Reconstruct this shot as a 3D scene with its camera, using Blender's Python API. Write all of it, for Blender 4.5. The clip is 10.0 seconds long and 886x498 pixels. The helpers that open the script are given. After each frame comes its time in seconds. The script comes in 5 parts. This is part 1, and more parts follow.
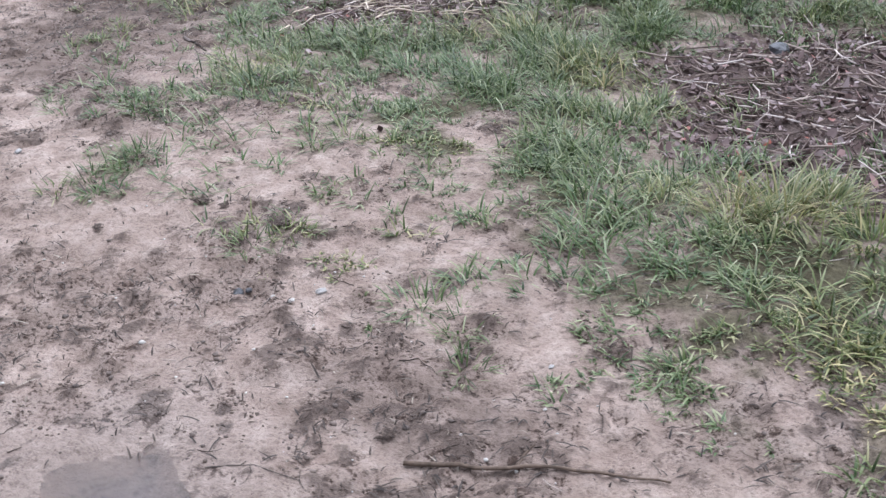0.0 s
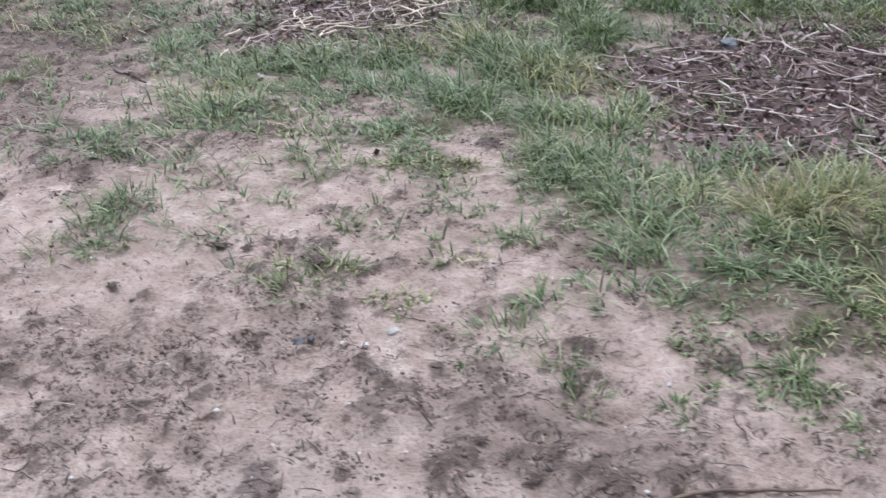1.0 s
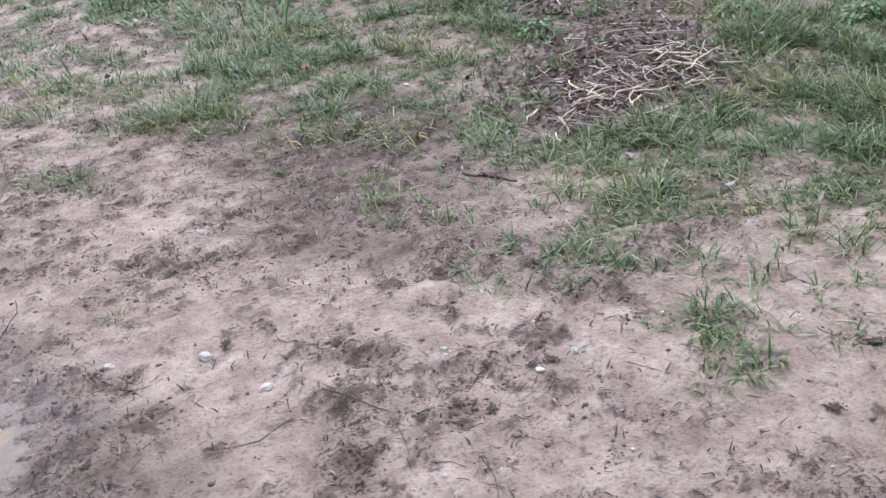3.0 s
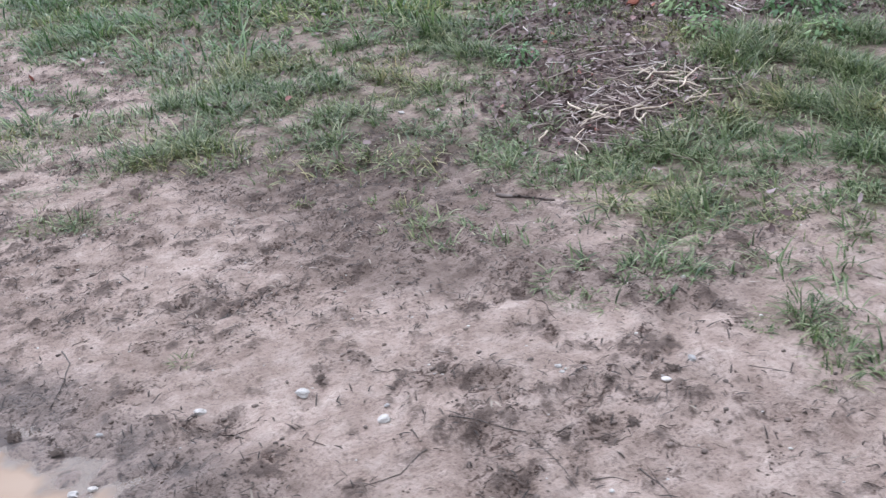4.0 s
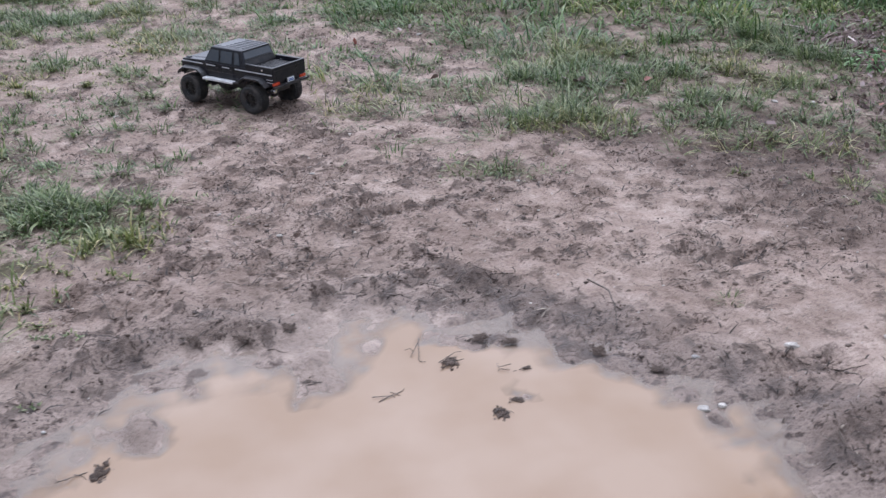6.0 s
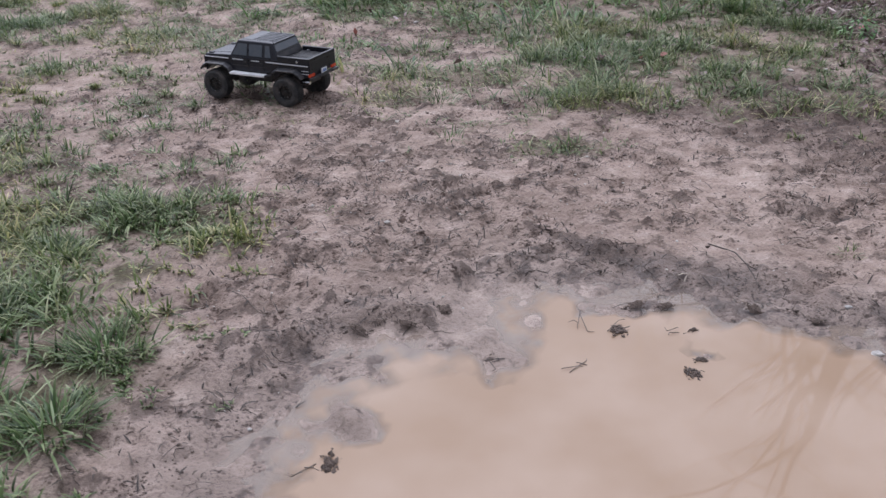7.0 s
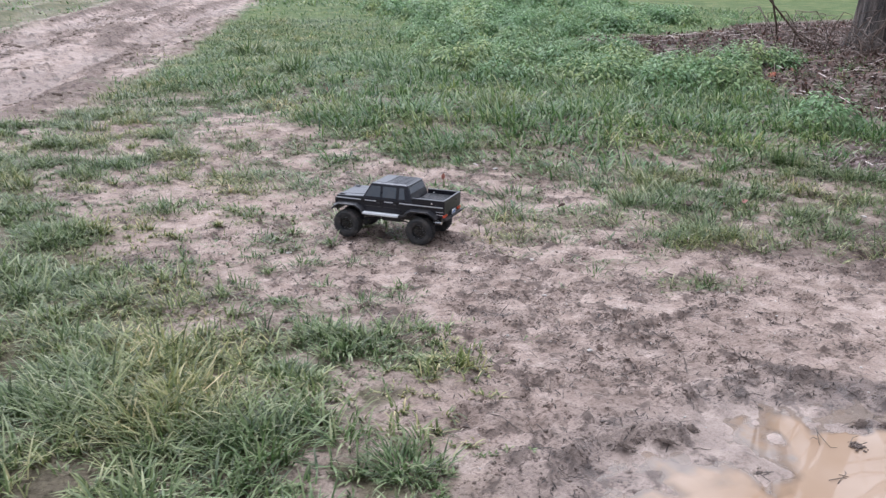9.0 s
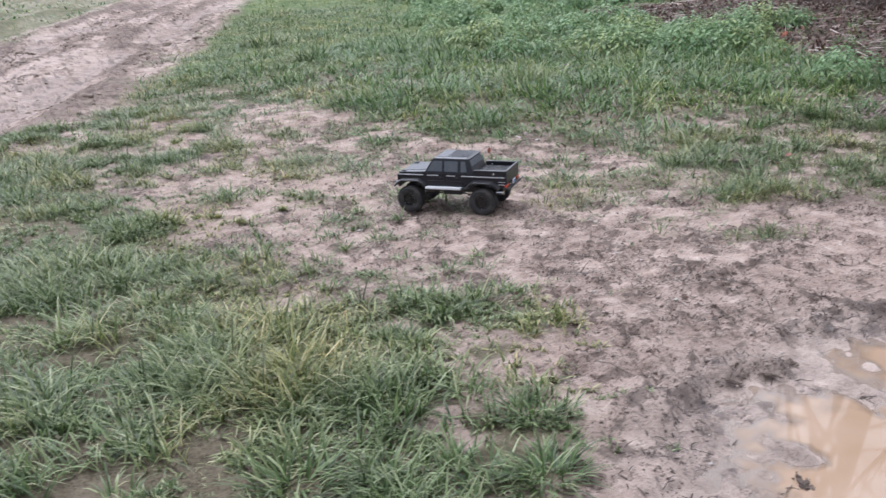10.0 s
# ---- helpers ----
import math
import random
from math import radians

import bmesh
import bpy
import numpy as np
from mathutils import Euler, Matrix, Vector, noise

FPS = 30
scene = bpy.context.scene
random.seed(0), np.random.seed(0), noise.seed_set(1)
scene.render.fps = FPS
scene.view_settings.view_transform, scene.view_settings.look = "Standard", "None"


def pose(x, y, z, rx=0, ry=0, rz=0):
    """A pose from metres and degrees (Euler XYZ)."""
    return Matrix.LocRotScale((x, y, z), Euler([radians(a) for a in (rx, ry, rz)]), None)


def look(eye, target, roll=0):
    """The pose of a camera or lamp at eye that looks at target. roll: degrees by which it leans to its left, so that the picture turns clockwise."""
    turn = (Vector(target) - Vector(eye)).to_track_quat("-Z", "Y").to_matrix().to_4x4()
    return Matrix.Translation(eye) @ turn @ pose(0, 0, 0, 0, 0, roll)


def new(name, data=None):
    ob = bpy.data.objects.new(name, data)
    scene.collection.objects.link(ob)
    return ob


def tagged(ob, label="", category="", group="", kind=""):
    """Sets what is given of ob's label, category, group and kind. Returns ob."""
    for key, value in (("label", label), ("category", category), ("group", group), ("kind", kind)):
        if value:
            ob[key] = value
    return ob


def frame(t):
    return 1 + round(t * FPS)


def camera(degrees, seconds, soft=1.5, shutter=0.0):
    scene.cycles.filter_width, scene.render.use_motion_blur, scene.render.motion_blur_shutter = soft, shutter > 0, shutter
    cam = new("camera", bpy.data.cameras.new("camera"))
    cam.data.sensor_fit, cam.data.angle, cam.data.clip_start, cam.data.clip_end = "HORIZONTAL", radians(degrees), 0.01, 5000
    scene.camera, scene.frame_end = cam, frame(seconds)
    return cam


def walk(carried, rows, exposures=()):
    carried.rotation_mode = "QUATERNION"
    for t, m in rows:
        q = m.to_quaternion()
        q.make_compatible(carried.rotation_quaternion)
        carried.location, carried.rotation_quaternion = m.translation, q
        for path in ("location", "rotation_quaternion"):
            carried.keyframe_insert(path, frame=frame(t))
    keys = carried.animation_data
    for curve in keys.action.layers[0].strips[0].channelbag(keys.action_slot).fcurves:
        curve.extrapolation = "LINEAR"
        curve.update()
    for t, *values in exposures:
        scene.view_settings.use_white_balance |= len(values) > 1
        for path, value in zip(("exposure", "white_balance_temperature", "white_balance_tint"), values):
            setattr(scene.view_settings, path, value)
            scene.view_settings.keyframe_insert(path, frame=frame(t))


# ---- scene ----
cam = camera(48.6, 10.0, soft=1.4, shutter=0.23)
PATH = [
    (0, (0.369, 0.502, 1.153), (0.094, 2.191, 0.118), -1.2),
    (0.5, (0.138, 0.507, 1.139), (0.026, 2.215, 0.105), -2.2),
    (1, (-0.126, 0.598, 1.121), (-0.062, 2.318, 0.103), -0.8),
    (1.5, (-0.4, 0.711, 1.084), (-0.419, 2.444, 0.086), -1.7),
    (1.6, (-0.47, 0.704, 1.095), (-0.482, 2.435, 0.094), -1.3),
    (1.8, (-0.78, 0.715, 1.09), (-0.344, 2.45, 0.194), 1.1),
    (2, (-1.117, 0.8, 1.213), (-0.494, 2.473, 0.31), 3.7),
    (2.5, (-1.469, 0.981, 1.221), (-1.09, 2.7, 0.273), -6.7),
    (2.7, (-1.577, 1.041, 1.257), (-1.266, 2.754, 0.272), -6.4),
    (3.8, (-2.126, 1.187, 1.246), (-1.515, 2.855, 0.329), -5.4),
    (4, (-2.219, 1.271, 1.241), (-1.591, 2.928, 0.315), -5.2),
    (4.5, (-2.461, 1.369, 1.221), (-1.728, 2.984, 0.297), -0.7),
    (5, (-2.731, 1.406, 1.181), (-1.918, 3.011, 0.308), -3.4),
    (5.4, (-2.998, 1.493, 1.145), (-2.426, 3.204, 0.282), -2.0),
    (5.5, (-3.069, 1.575, 1.094), (-2.572, 3.298, 0.209), -0.8),
    (6, (-3.355, 1.617, 1.066), (-2.796, 3.338, 0.214), -0.5),
    (6.2, (-3.5, 1.626, 1.043), (-2.895, 3.315, 0.159), -0.3),
    (7.3, (-4.05, 1.833, 1.043), (-3.16, 3.43, 0.231), 0.3),
    (7.5, (-4.178, 1.825, 1.064), (-3.174, 3.397, 0.342), 2.2),
    (8, (-4.375, 1.856, 1.064), (-3.383, 3.482, 0.455), 1.3),
    (8.5, (-4.534, 1.967, 1.076), (-3.603, 3.632, 0.475), 0.2),
    (9, (-4.654, 1.977, 1.085), (-3.706, 3.636, 0.492), 0.7),
    (9.5, (-4.828, 1.944, 1.091), (-3.816, 3.561, 0.491), -1.7),
    (10, (-4.951, 1.989, 1.075), (-4.006, 3.638, 0.452), -2.9),
]
# the clip's own exposure and white balance drift as it goes
EXPOSURES = [(0.0, 0.32, 5500, 12.8), (1.5, 0.33, 5500, 12.8), (2.0, 0.2, 5500, 12.0), (2.5, 0.29, 5500, 12.0), (4.0, 0.21, 5450, 13.2), (5.0, 0.17, 5460, 13.4), (5.5, 0.21, 5450, 14.8), (6.0, -0.03, 5500, 15.4),
             (7.5, -0.2, 5700, 16.8), (8.0, 0.11, 5620, 15.0), (8.5, 0.24, 5620, 14.2), (9.0, 0.29, 5640, 14.0), (10.0, 0.33, 5680, 14.2)]
walk(cam, [(t, look(eye, target, roll)) for t, eye, target, roll in PATH], EXPOSURES)

# ---- light: bright overcast sky, weak broad sun ----
world = bpy.data.worlds.new("overcast")
scene.world = world
world.use_nodes = True
wn, wl = world.node_tree.nodes, world.node_tree.links
sky = wn.new("ShaderNodeTexSky")
sky.sky_type = "NISHITA"
sky.sun_disc = False
sky.sun_elevation, sky.sun_rotation = radians(62), radians(5)
sky.air_density, sky.dust_density = 1.0, 6.0
veil = wn.new("ShaderNodeHueSaturation")
veil.inputs["Saturation"].default_value = 0.06
wl.new(sky.outputs[0], veil.inputs["Color"])
wl.new(veil.outputs[0], wn["Background"].inputs[0])
wn["Background"].inputs[1].default_value = 0.19
sun = new("sun", bpy.data.lights.new("sun", "SUN"))
sun.data.energy, sun.data.angle, sun.data.color = 1.3, radians(100), (1.0, 0.99, 0.98)
sun.matrix_world = look((0, 0, 0), (-0.09 * math.cos(radians(62)), -math.cos(radians(62)), -math.sin(radians(62))))


# ---- noise, shapes on the plan ----
def value_noise(x, y, seed=0):
    ix, iy = np.floor(x).astype(np.int64), np.floor(y).astype(np.int64)
    fx, fy = x - ix, y - iy
    fx, fy = fx * fx * (3 - 2 * fx), fy * fy * (3 - 2 * fy)

    def corner(a, b):
        n = (a * 374761393 + b * 668265263 + seed * 974634777) & 0xFFFFFFFF
        n = ((n ^ (n >> 13)) * 1274126177) & 0xFFFFFFFF
        n = ((n ^ (n >> 15)) * 2246822519) & 0xFFFFFFFF
        return ((n ^ (n >> 16)) & 0xFFFF) / 65535.0

    low = corner(ix, iy) * (1 - fx) + corner(ix + 1, iy) * fx
    high = corner(ix, iy + 1) * (1 - fx) + corner(ix + 1, iy + 1) * fx
    return low * (1 - fy) + high * fy


def fbm(x, y, scale, seed=0, octaves=3):
    """Noise of 0 to 1 about 0.5; scale: waves a metre."""
    out, amp, total = 0, 1.0, 0.0
    for n in range(octaves):
        out = out + amp * value_noise(x * scale * 2.03**n + 31.7 * n + 1000, y * scale * 2.03**n - 17.3 * n + 1000, seed + n)
        total += amp
        amp *= 0.5
    return out / total


def smooth(a, b, v):
    u = np.clip((v - a) / (b - a), 0, 1)
    return u * u * (3 - 2 * u)


def inside(poly, x, y):
    """Distance to the outline of a polygon, positive within it."""
    best, odd = np.full(np.shape(x), 1e9), np.zeros(np.shape(x), bool)
    for (ax, ay), (bx, by) in zip(poly, poly[1:] + poly[:1]):
        dx, dy = bx - ax, by - ay
        u = np.clip(((x - ax) * dx + (y - ay) * dy) / (dx * dx + dy * dy), 0, 1)
        best = np.minimum(best, np.hypot(x - ax - u * dx, y - ay - u * dy))
        if dy:
            odd ^= ((ay > y) != (by > y)) & (x < dx * (y - ay) / dy + ax)
    return np.where(odd, best, -best)


def blob(x, y, cx, cy, rx, ry, turn=0.0):
    c, s = math.cos(radians(turn)), math.sin(radians(turn))
    u, v = (x - cx) * c + (y - cy) * s, (y - cy) * c - (x - cx) * s
    return smooth(1.25, 0.55, np.hypot(u / rx, v / ry))


VERGE = [(0.95, 1.72), (0.83, 1.84), (0.67, 2.01), (0.5, 2.03), (0.52, 2.17), (0.46, 2.26), (0.3, 2.4), (0.17, 2.48), (0.1, 2.6), (-0.12, 2.68),
         (-0.2, 2.82), (-0.25, 3.02), (-0.36, 3.02), (-0.37, 2.87), (-0.5, 2.97), (-0.58, 3.14), (-0.84, 3.25), (-0.82, 3.63), (-1.1, 4.05),
         (-1.3, 4.15), (-1.45, 4.5), (-1.78, 4.7), (-1.75, 5.2), (-2.05, 6.05), (-2.4, 6.42), (-2.45, 6.95), (-2.36, 8.1), (-3.1, 8.6), (-3.9, 8.3),
         (-3.21, 9.73), (-1.86, 12.28), (1.23, 19.37), (12, 42), (300, 300), (300, -200), (1.5, -200)]
NEAR_GRASS = [(-4.8, 8.7), (-4.35, 8.35), (-4.12, 7.3), (-3.98, 6.5), (-3.95, 6.04), (-3.9, 5.53), (-3.78, 5.04), (-3.56, 4.7), (-3.45, 4.5), (-3.36, 4.28), (-3.42, 4.06), (-3.62, 3.95),
              (-3.79, 3.84), (-3.72, 3.62), (-3.78, 3.4), (-4.1, 2.9), (-4.6, 2.4), (-8, 0.5), (-40, -10), (-40, 9)]
FAR_SIDE = [(-4.4, 12.6), (-3.34, 15.05), (-2.28, 17.68), (-0.96, 20.6), (8, 42), (0, 300), (-300, 300), (-300, 8), (-9, 9.5)]
LITTER = [(0.43, 3.67), (0.57, 3.44), (0.55, 3.17), (0.63, 2.95), (0.8, 2.8), (0.97, 2.8), (1.1, 2.62), (2.6, 2.4), (2.8, 4.0), (1.4, 4.05), (0.8, 3.95)]
STRAW = [(-0.7, 4.62), (-0.3, 4.85), (0.05, 4.85), (0.2, 4.2), (-0.25, 3.88), (-0.5, 3.8), (-0.8, 3.98), (-0.85, 4.3)]
MIXED = [(-0.75, 4.47), (-0.46, 5.5), (0.28, 5.8), (1.2, 5.7), (3.3, 5.7), (3.0, 3.0), (1.1, 2.95), (0.8, 3.1), (0.66, 3.33), (0.63, 3.66), (1.0, 4.35), (0.65, 4.7), (0.23, 4.45), (-0.01, 4.13), (-0.46, 3.87)]
BANK = [(5.2, 12.0), (4.0, 11.7), (2.9, 11.9), (2.4, 11.0), (2.2, 9.9), (1.8, 8.0), (1.08, 6.85), (0.92, 6.2), (0.95, 5.6), (1.5, 4.85), (4, 4.2), (12, 6), (12, 13), (7, 13)]
PUDDLE = [(-3.62, 3.13), (-3.5, 3.3), (-3.28, 3.42), (-3.15, 3.39), (-3.08, 3.29), (-2.95, 3.47), (-2.84, 3.5), (-2.72, 3.42), (-2.6, 3.28),
          (-2.47, 3.1), (-2.34, 2.94), (-2.34, 2.7), (-2.6, 2.5), (-3.1, 2.4), (-3.45, 2.6), (-3.6, 2.9)]
POOL = [(-0.49, 1.6), (-0.36, 1.67), (-0.28, 1.63), (-0.24, 1.5), (-0.3, 1.35), (-0.5, 1.38)]
ISLES = [(-3.42, 3.23, 0.03), (-3.05, 3.37, 0.02), (-2.76, 3.34, 0.022), (-2.71, 3.12, 0.012)]
WATER = -0.015
TRACK = (-0.43, 0.903)


def bent(x, y, far=0.08, near=0.05):
    wx = x + far * 2 * (fbm(x, y, 2.2, 11) - 0.5) + near * 2 * (fbm(x, y, 9.0, 21) - 0.5)
    wy = y + far * 2 * (fbm(x, y, 2.2, 41) - 0.5) + near * 2 * (fbm(x, y, 9.0, 51) - 0.5)
    return wx, wy


def litter(x, y):
    wx, wy = bent(x, y)
    return np.maximum.reduce([smooth(-0.1, 0.2, inside(LITTER, wx, wy)), smooth(-0.15, 0.25, inside(STRAW, wx, wy)), smooth(-0.15, 0.25, inside(BANK, wx, wy)),
                             0.75 * smooth(-0.1, 0.25, inside(MIXED, wx, wy)) * smooth(0.4, 0.56, fbm(x, y, 3.1, 62))])


SPARSE_NEAR = [(-0.86, 2.64, 0.1, 0.2, 20, 0.55), (-0.9, 3.04, 0.14, 0.07, 0, 0.4), (0.08, 2.12, 0.2, 0.09, -15, 0.7), (-0.3, 2.35, 0.2, 0.12, 0, 0.55), (-1.4, 3.62, 0.2, 0.12, 0, 0.5), (-1.16, 3.42, 0.12, 0.1, 15, 0.45),
               (-1.37, 3.66, 0.1, 0.06, 0, 0.6), (-1.23, 3.05, 0.08, 0.05, 0, 0.5), (-0.62, 2.98, 0.2, 0.12, -30, 0.6), (0.62, 1.95, 0.3, 0.12, -30, 0.6), (0.3, 2.25, 0.2, 0.15, 0, 0.6), (0.78, 2.02, 0.32, 0.17, -35, 0.95),
               (0.55, 2.2, 0.22, 0.13, -20, 0.9), (0.35, 2.45, 0.22, 0.12, -25, 0.85), (0.9, 1.8, 0.2, 0.1, -30, 0.8)]
SPARSE_FAR = [(-3.25, 8.5, 0.7, 0.7, 0, 0.95), (-3.9, 8.3, 0.5, 0.45, 0, 0.9), (-3.4, 7.3, 0.5, 0.4, 0, 0.9), (-1.95, 5.0, 0.35, 0.5, 0, 0.9), (-2.1, 4.75, 0.28, 0.14, -40, 0.9), (-2.3, 4.3, 0.22, 0.14, 0, 0.7),
              (-2.9, 6.9, 0.55, 0.9, 20, 0.75), (-3.6, 7.6, 0.6, 0.9, 0, 0.9), (-2.6, 5.05, 0.22, 0.2, 0, 0.75), (-2.2, 5.4, 0.3, 0.6, 20, 0.8), (-2.2, 4.65, 0.4, 0.18, -10, 0.6), (-3.15, 5.5, 0.5, 0.35, 0, 0.55),
              (-3.55, 6.1, 0.4, 0.5, 0, 0.6)]


def grass_cover(x, y):
    wx, wy = bent(x, y)
    dense = np.maximum.reduce([smooth(-0.1, 0.16, inside(VERGE, wx, wy)), smooth(-0.1, 0.14, inside(NEAR_GRASS, wx, wy)), 0.5 * smooth(-0.2, 0.5, inside(FAR_SIDE, wx, wy))])
    far = np.maximum(smooth(8.5, 10.5, y), 0.75 * smooth(5.2, 6.8, y) * smooth(-2.2, -1.0, x))
    worn = (0.72 + 0.28 * smooth(0.32, 0.48, fbm(x, y, 3.6, 61))) * (0.5 + 0.5 * smooth(0.38, 0.54, fbm(x, y, 9.0, 63, 2)))
    worn = np.maximum(worn, 0.92 * smooth(-3.75, -4.15, x))
    dense = dense * (worn * (1 - far) + far)
    patchy = smooth(0.47, 0.62, 0.55 * fbm(x, y, 5.0, 73) + 0.45 * fbm(x, y, 15.0, 74, 2))
    fringe = np.maximum(smooth(-0.5, 0.0, inside(VERGE, wx, wy)), smooth(-0.3, 0.0, inside(NEAR_GRASS, wx, wy))) * 0.4 * patchy
    fringe = np.maximum(fringe, 0.42 * patchy * smooth(4.35, 5.4, y) * smooth(-5.0, -4.2, x) * smooth(8.8, 7.6, y))
    thin = 0
    for cx, cy, rx, ry, turn, much in SPARSE_NEAR + SPARSE_FAR:
        thin = np.maximum(thin, much * blob(x, y, cx, cy, rx, ry, turn))
    thin = thin * smooth(0.42, 0.56, fbm(x, y, 6.5, 71))
    bare = blob(x, y, 0.09, 3.03, 0.12, 0.09)
    dense = dense * (1 - 0.15 * blob(x, y, -1.5, 5.3, 0.9, 1.1, 20)) * (1 - 0.35 * np.clip(damp_spots(x, y), 0, 1))
    return np.maximum(dense * (1 - 0.88 * litter(x, y)), np.maximum(thin, fringe * (shore(x, y) > 0.05))) * (1 - bare)


def shore(x, y):
    """Distance outward from the rim of the standing water."""
    wx, wy = bent(x, y, 0.05, 0.075)
    pit = inside(PUDDLE, wx, wy) + 0.05 + 0.11 * (fbm(x, y, 20.0, 53, 2) - 0.5)
    for cx, cy, size in ISLES:
        pit = np.minimum(pit, 4.0 * (np.hypot(wx - cx, wy - cy) - size))
    return -np.maximum(pit, inside(POOL, wx, wy))


DAMP_NEAR = [(-1.45, 3.5, 0.4, 0.25, -40, 1.0), (0.1, 1.85, 0.3, 0.15, -30, 0.8), (-2.2, 2.85, 0.22, 0.12, -50, 1.0), (-1.15, 3.2, 0.42, 0.16, -48, 0.9), (-2.22, 2.8, 0.32, 0.2, -50, 0.9), (-2.05, 2.62, 0.25, 0.15, -50, 0.7),
             (-2.5, 3.25, 0.3, 0.18, -45, 0.9), (-2.55, 3.46, 0.42, 0.07, -58, 1.2), (-2.25, 2.95, 0.1, 0.25, 20, 1.0)]
DAMP_FAR = [(-1.4, 4.1, 0.4, 0.5, 20, 1.0), (-1.35, 3.75, 0.5, 0.45, 0, 0.7), (-2.9, 3.8, 0.6, 0.3, 0, 0.3), (-3.3, 3.75, 0.4, 0.2, 0, 0.3), (-1.6, 4.2, 0.3, 0.3, 0, 0.9), (-1.45, 3.9, 0.3, 0.35, 0, 1.0),
            (-1.35, 4.5, 0.3, 0.25, 0, 0.9), (-1.7, 4.6, 0.5, 0.25, 0, 0.5), (-3.3, 3.62, 0.3, 0.1, 20, 0.5), (-3.52, 3.7, 0.2, 0.1, 30, 0.4), (-1.3, 4.25, 0.4, 0.45, 0, 1.25), (-1.75, 4.45, 0.35, 0.12, -35, 1.1)]
TRODDEN_SMOOTH = [(-0.85, 2.55, 0.42, 0.36, 0, 0.8), (-1.8, 3.2, 0.3, 0.3, 0, 0.7)]


# trodden-up ledges: a bent line, its half width and its strength
RIDGES = [([(-3.02, 3.64), (-2.8, 3.61), (-2.66, 3.48), (-2.55, 3.28), (-2.44, 3.1), (-2.33, 3.0), (-2.21, 2.9), (-2.1, 2.73)], 0.07, 1.0),
          ([(-0.5, 2.02), (-0.57, 1.93), (-0.51, 1.85), (-0.41, 1.78), (-0.31, 1.7)], 0.02, 1.0),
          ([(-2.62, 3.5), (-2.68, 3.67), (-2.82, 3.97), (-3.07, 4.15)], 0.04, 0.7),
          ([(-3.62, 3.53), (-3.47, 3.45), (-3.31, 3.6), (-3.16, 3.52)], 0.05, 0.8),
          ([(-0.23, 1.93), (0.0, 1.96), (0.13, 1.81), (0.18, 1.72)], 0.045, 0.7),
          ([(-0.22, 1.65), (-0.1, 1.63), (0.02, 1.66)], 0.025, 0.7),
          ([(-1.47, 3.63), (-1.34, 3.5), (-1.24, 3.28), (-1.1, 3.1), (-1.0, 2.95)], 0.09, 0.75)]
# ground covered with short rotted grass
TRAMPLED = [(-3.1, 3.95, 0.55, 0.4, 0, 0.8), (-2.75, 4.3, 0.6, 0.35, -20, 0.75), (-2.2, 3.9, 0.45, 0.4, -40, 0.6), (-3.3, 5.1, 0.5, 0.7, 0, 0.5), (-1.35, 2.55, 0.4, 0.2, -30, 0.5)]


def ridge(x, y):
    """How far a place belongs to a trodden-up ledge, 0 to 1."""
    wx, wy = bent(x, y, 0.03, 0.03)
    out = 0
    for line, half, much in RIDGES:
        best = np.full(np.shape(x), 1e9)
        for (ax, ay), (bx, by) in zip(line, line[1:]):
            dx, dy = bx - ax, by - ay
            u = np.clip(((wx - ax) * dx + (wy - ay) * dy) / (dx * dx + dy * dy), 0, 1)
            best = np.minimum(best, np.hypot(wx - ax - u * dx, wy - ay - u * dy))
        out = np.maximum(out, much * smooth(1.5 * half, 0.3 * half, best))
    return out


def trampled(x, y):
    out = 0
    for cx, cy, rx, ry, turn, much in TRAMPLED:
        out = np.maximum(out, much * blob(x, y, cx, cy, rx, ry, turn))
    return out


def damp_spots(x, y):
    out = np.zeros(np.shape(x))
    for cx, cy, rx, ry, turn, much in DAMP_NEAR + DAMP_FAR:
        out = np.maximum(out, 0.8 * much * blob(x, y, cx, cy, rx, ry, turn))
    return out


def dampness(x, y):
    s = shore(x, y)
    out = np.maximum(smooth(0.3, 0.06, s) * 0.28 * smooth(-0.06, 0.05, s), damp_spots(x, y))
    out = np.maximum(out, 0.6 * ridge(x, y) * smooth(0.34, 0.56, fbm(x, y, 14.0, 39)))
    wave, rut = rut_depth(x, y)
    along, across = x * 0.43 + y * 0.903, x * 0.903 - y * 0.43
    streak = smooth(0.48, 0.6, fbm(across, along * 0.12, 4.5, 69))
    return np.maximum(out, rut * np.maximum(0.45 * smooth(0.1, -0.5, wave + 3 * (fbm(x, y, 1.5, 67) - 0.5)), 0.95 * streak))


def rut_depth(x, y):
    """The two wheel tracks' waves across the far muddy track, and how much of it applies here."""
    across = (x + 4.1) * TRACK[1] + (y - 8.13) * TRACK[0]
    return np.sin(across * 5.1 + 3 * fbm(x, y, 0.5, 65)), smooth(0.6, -0.2, across) * smooth(-6.5, -5.0, across) * smooth(7.0, 9.5, y)


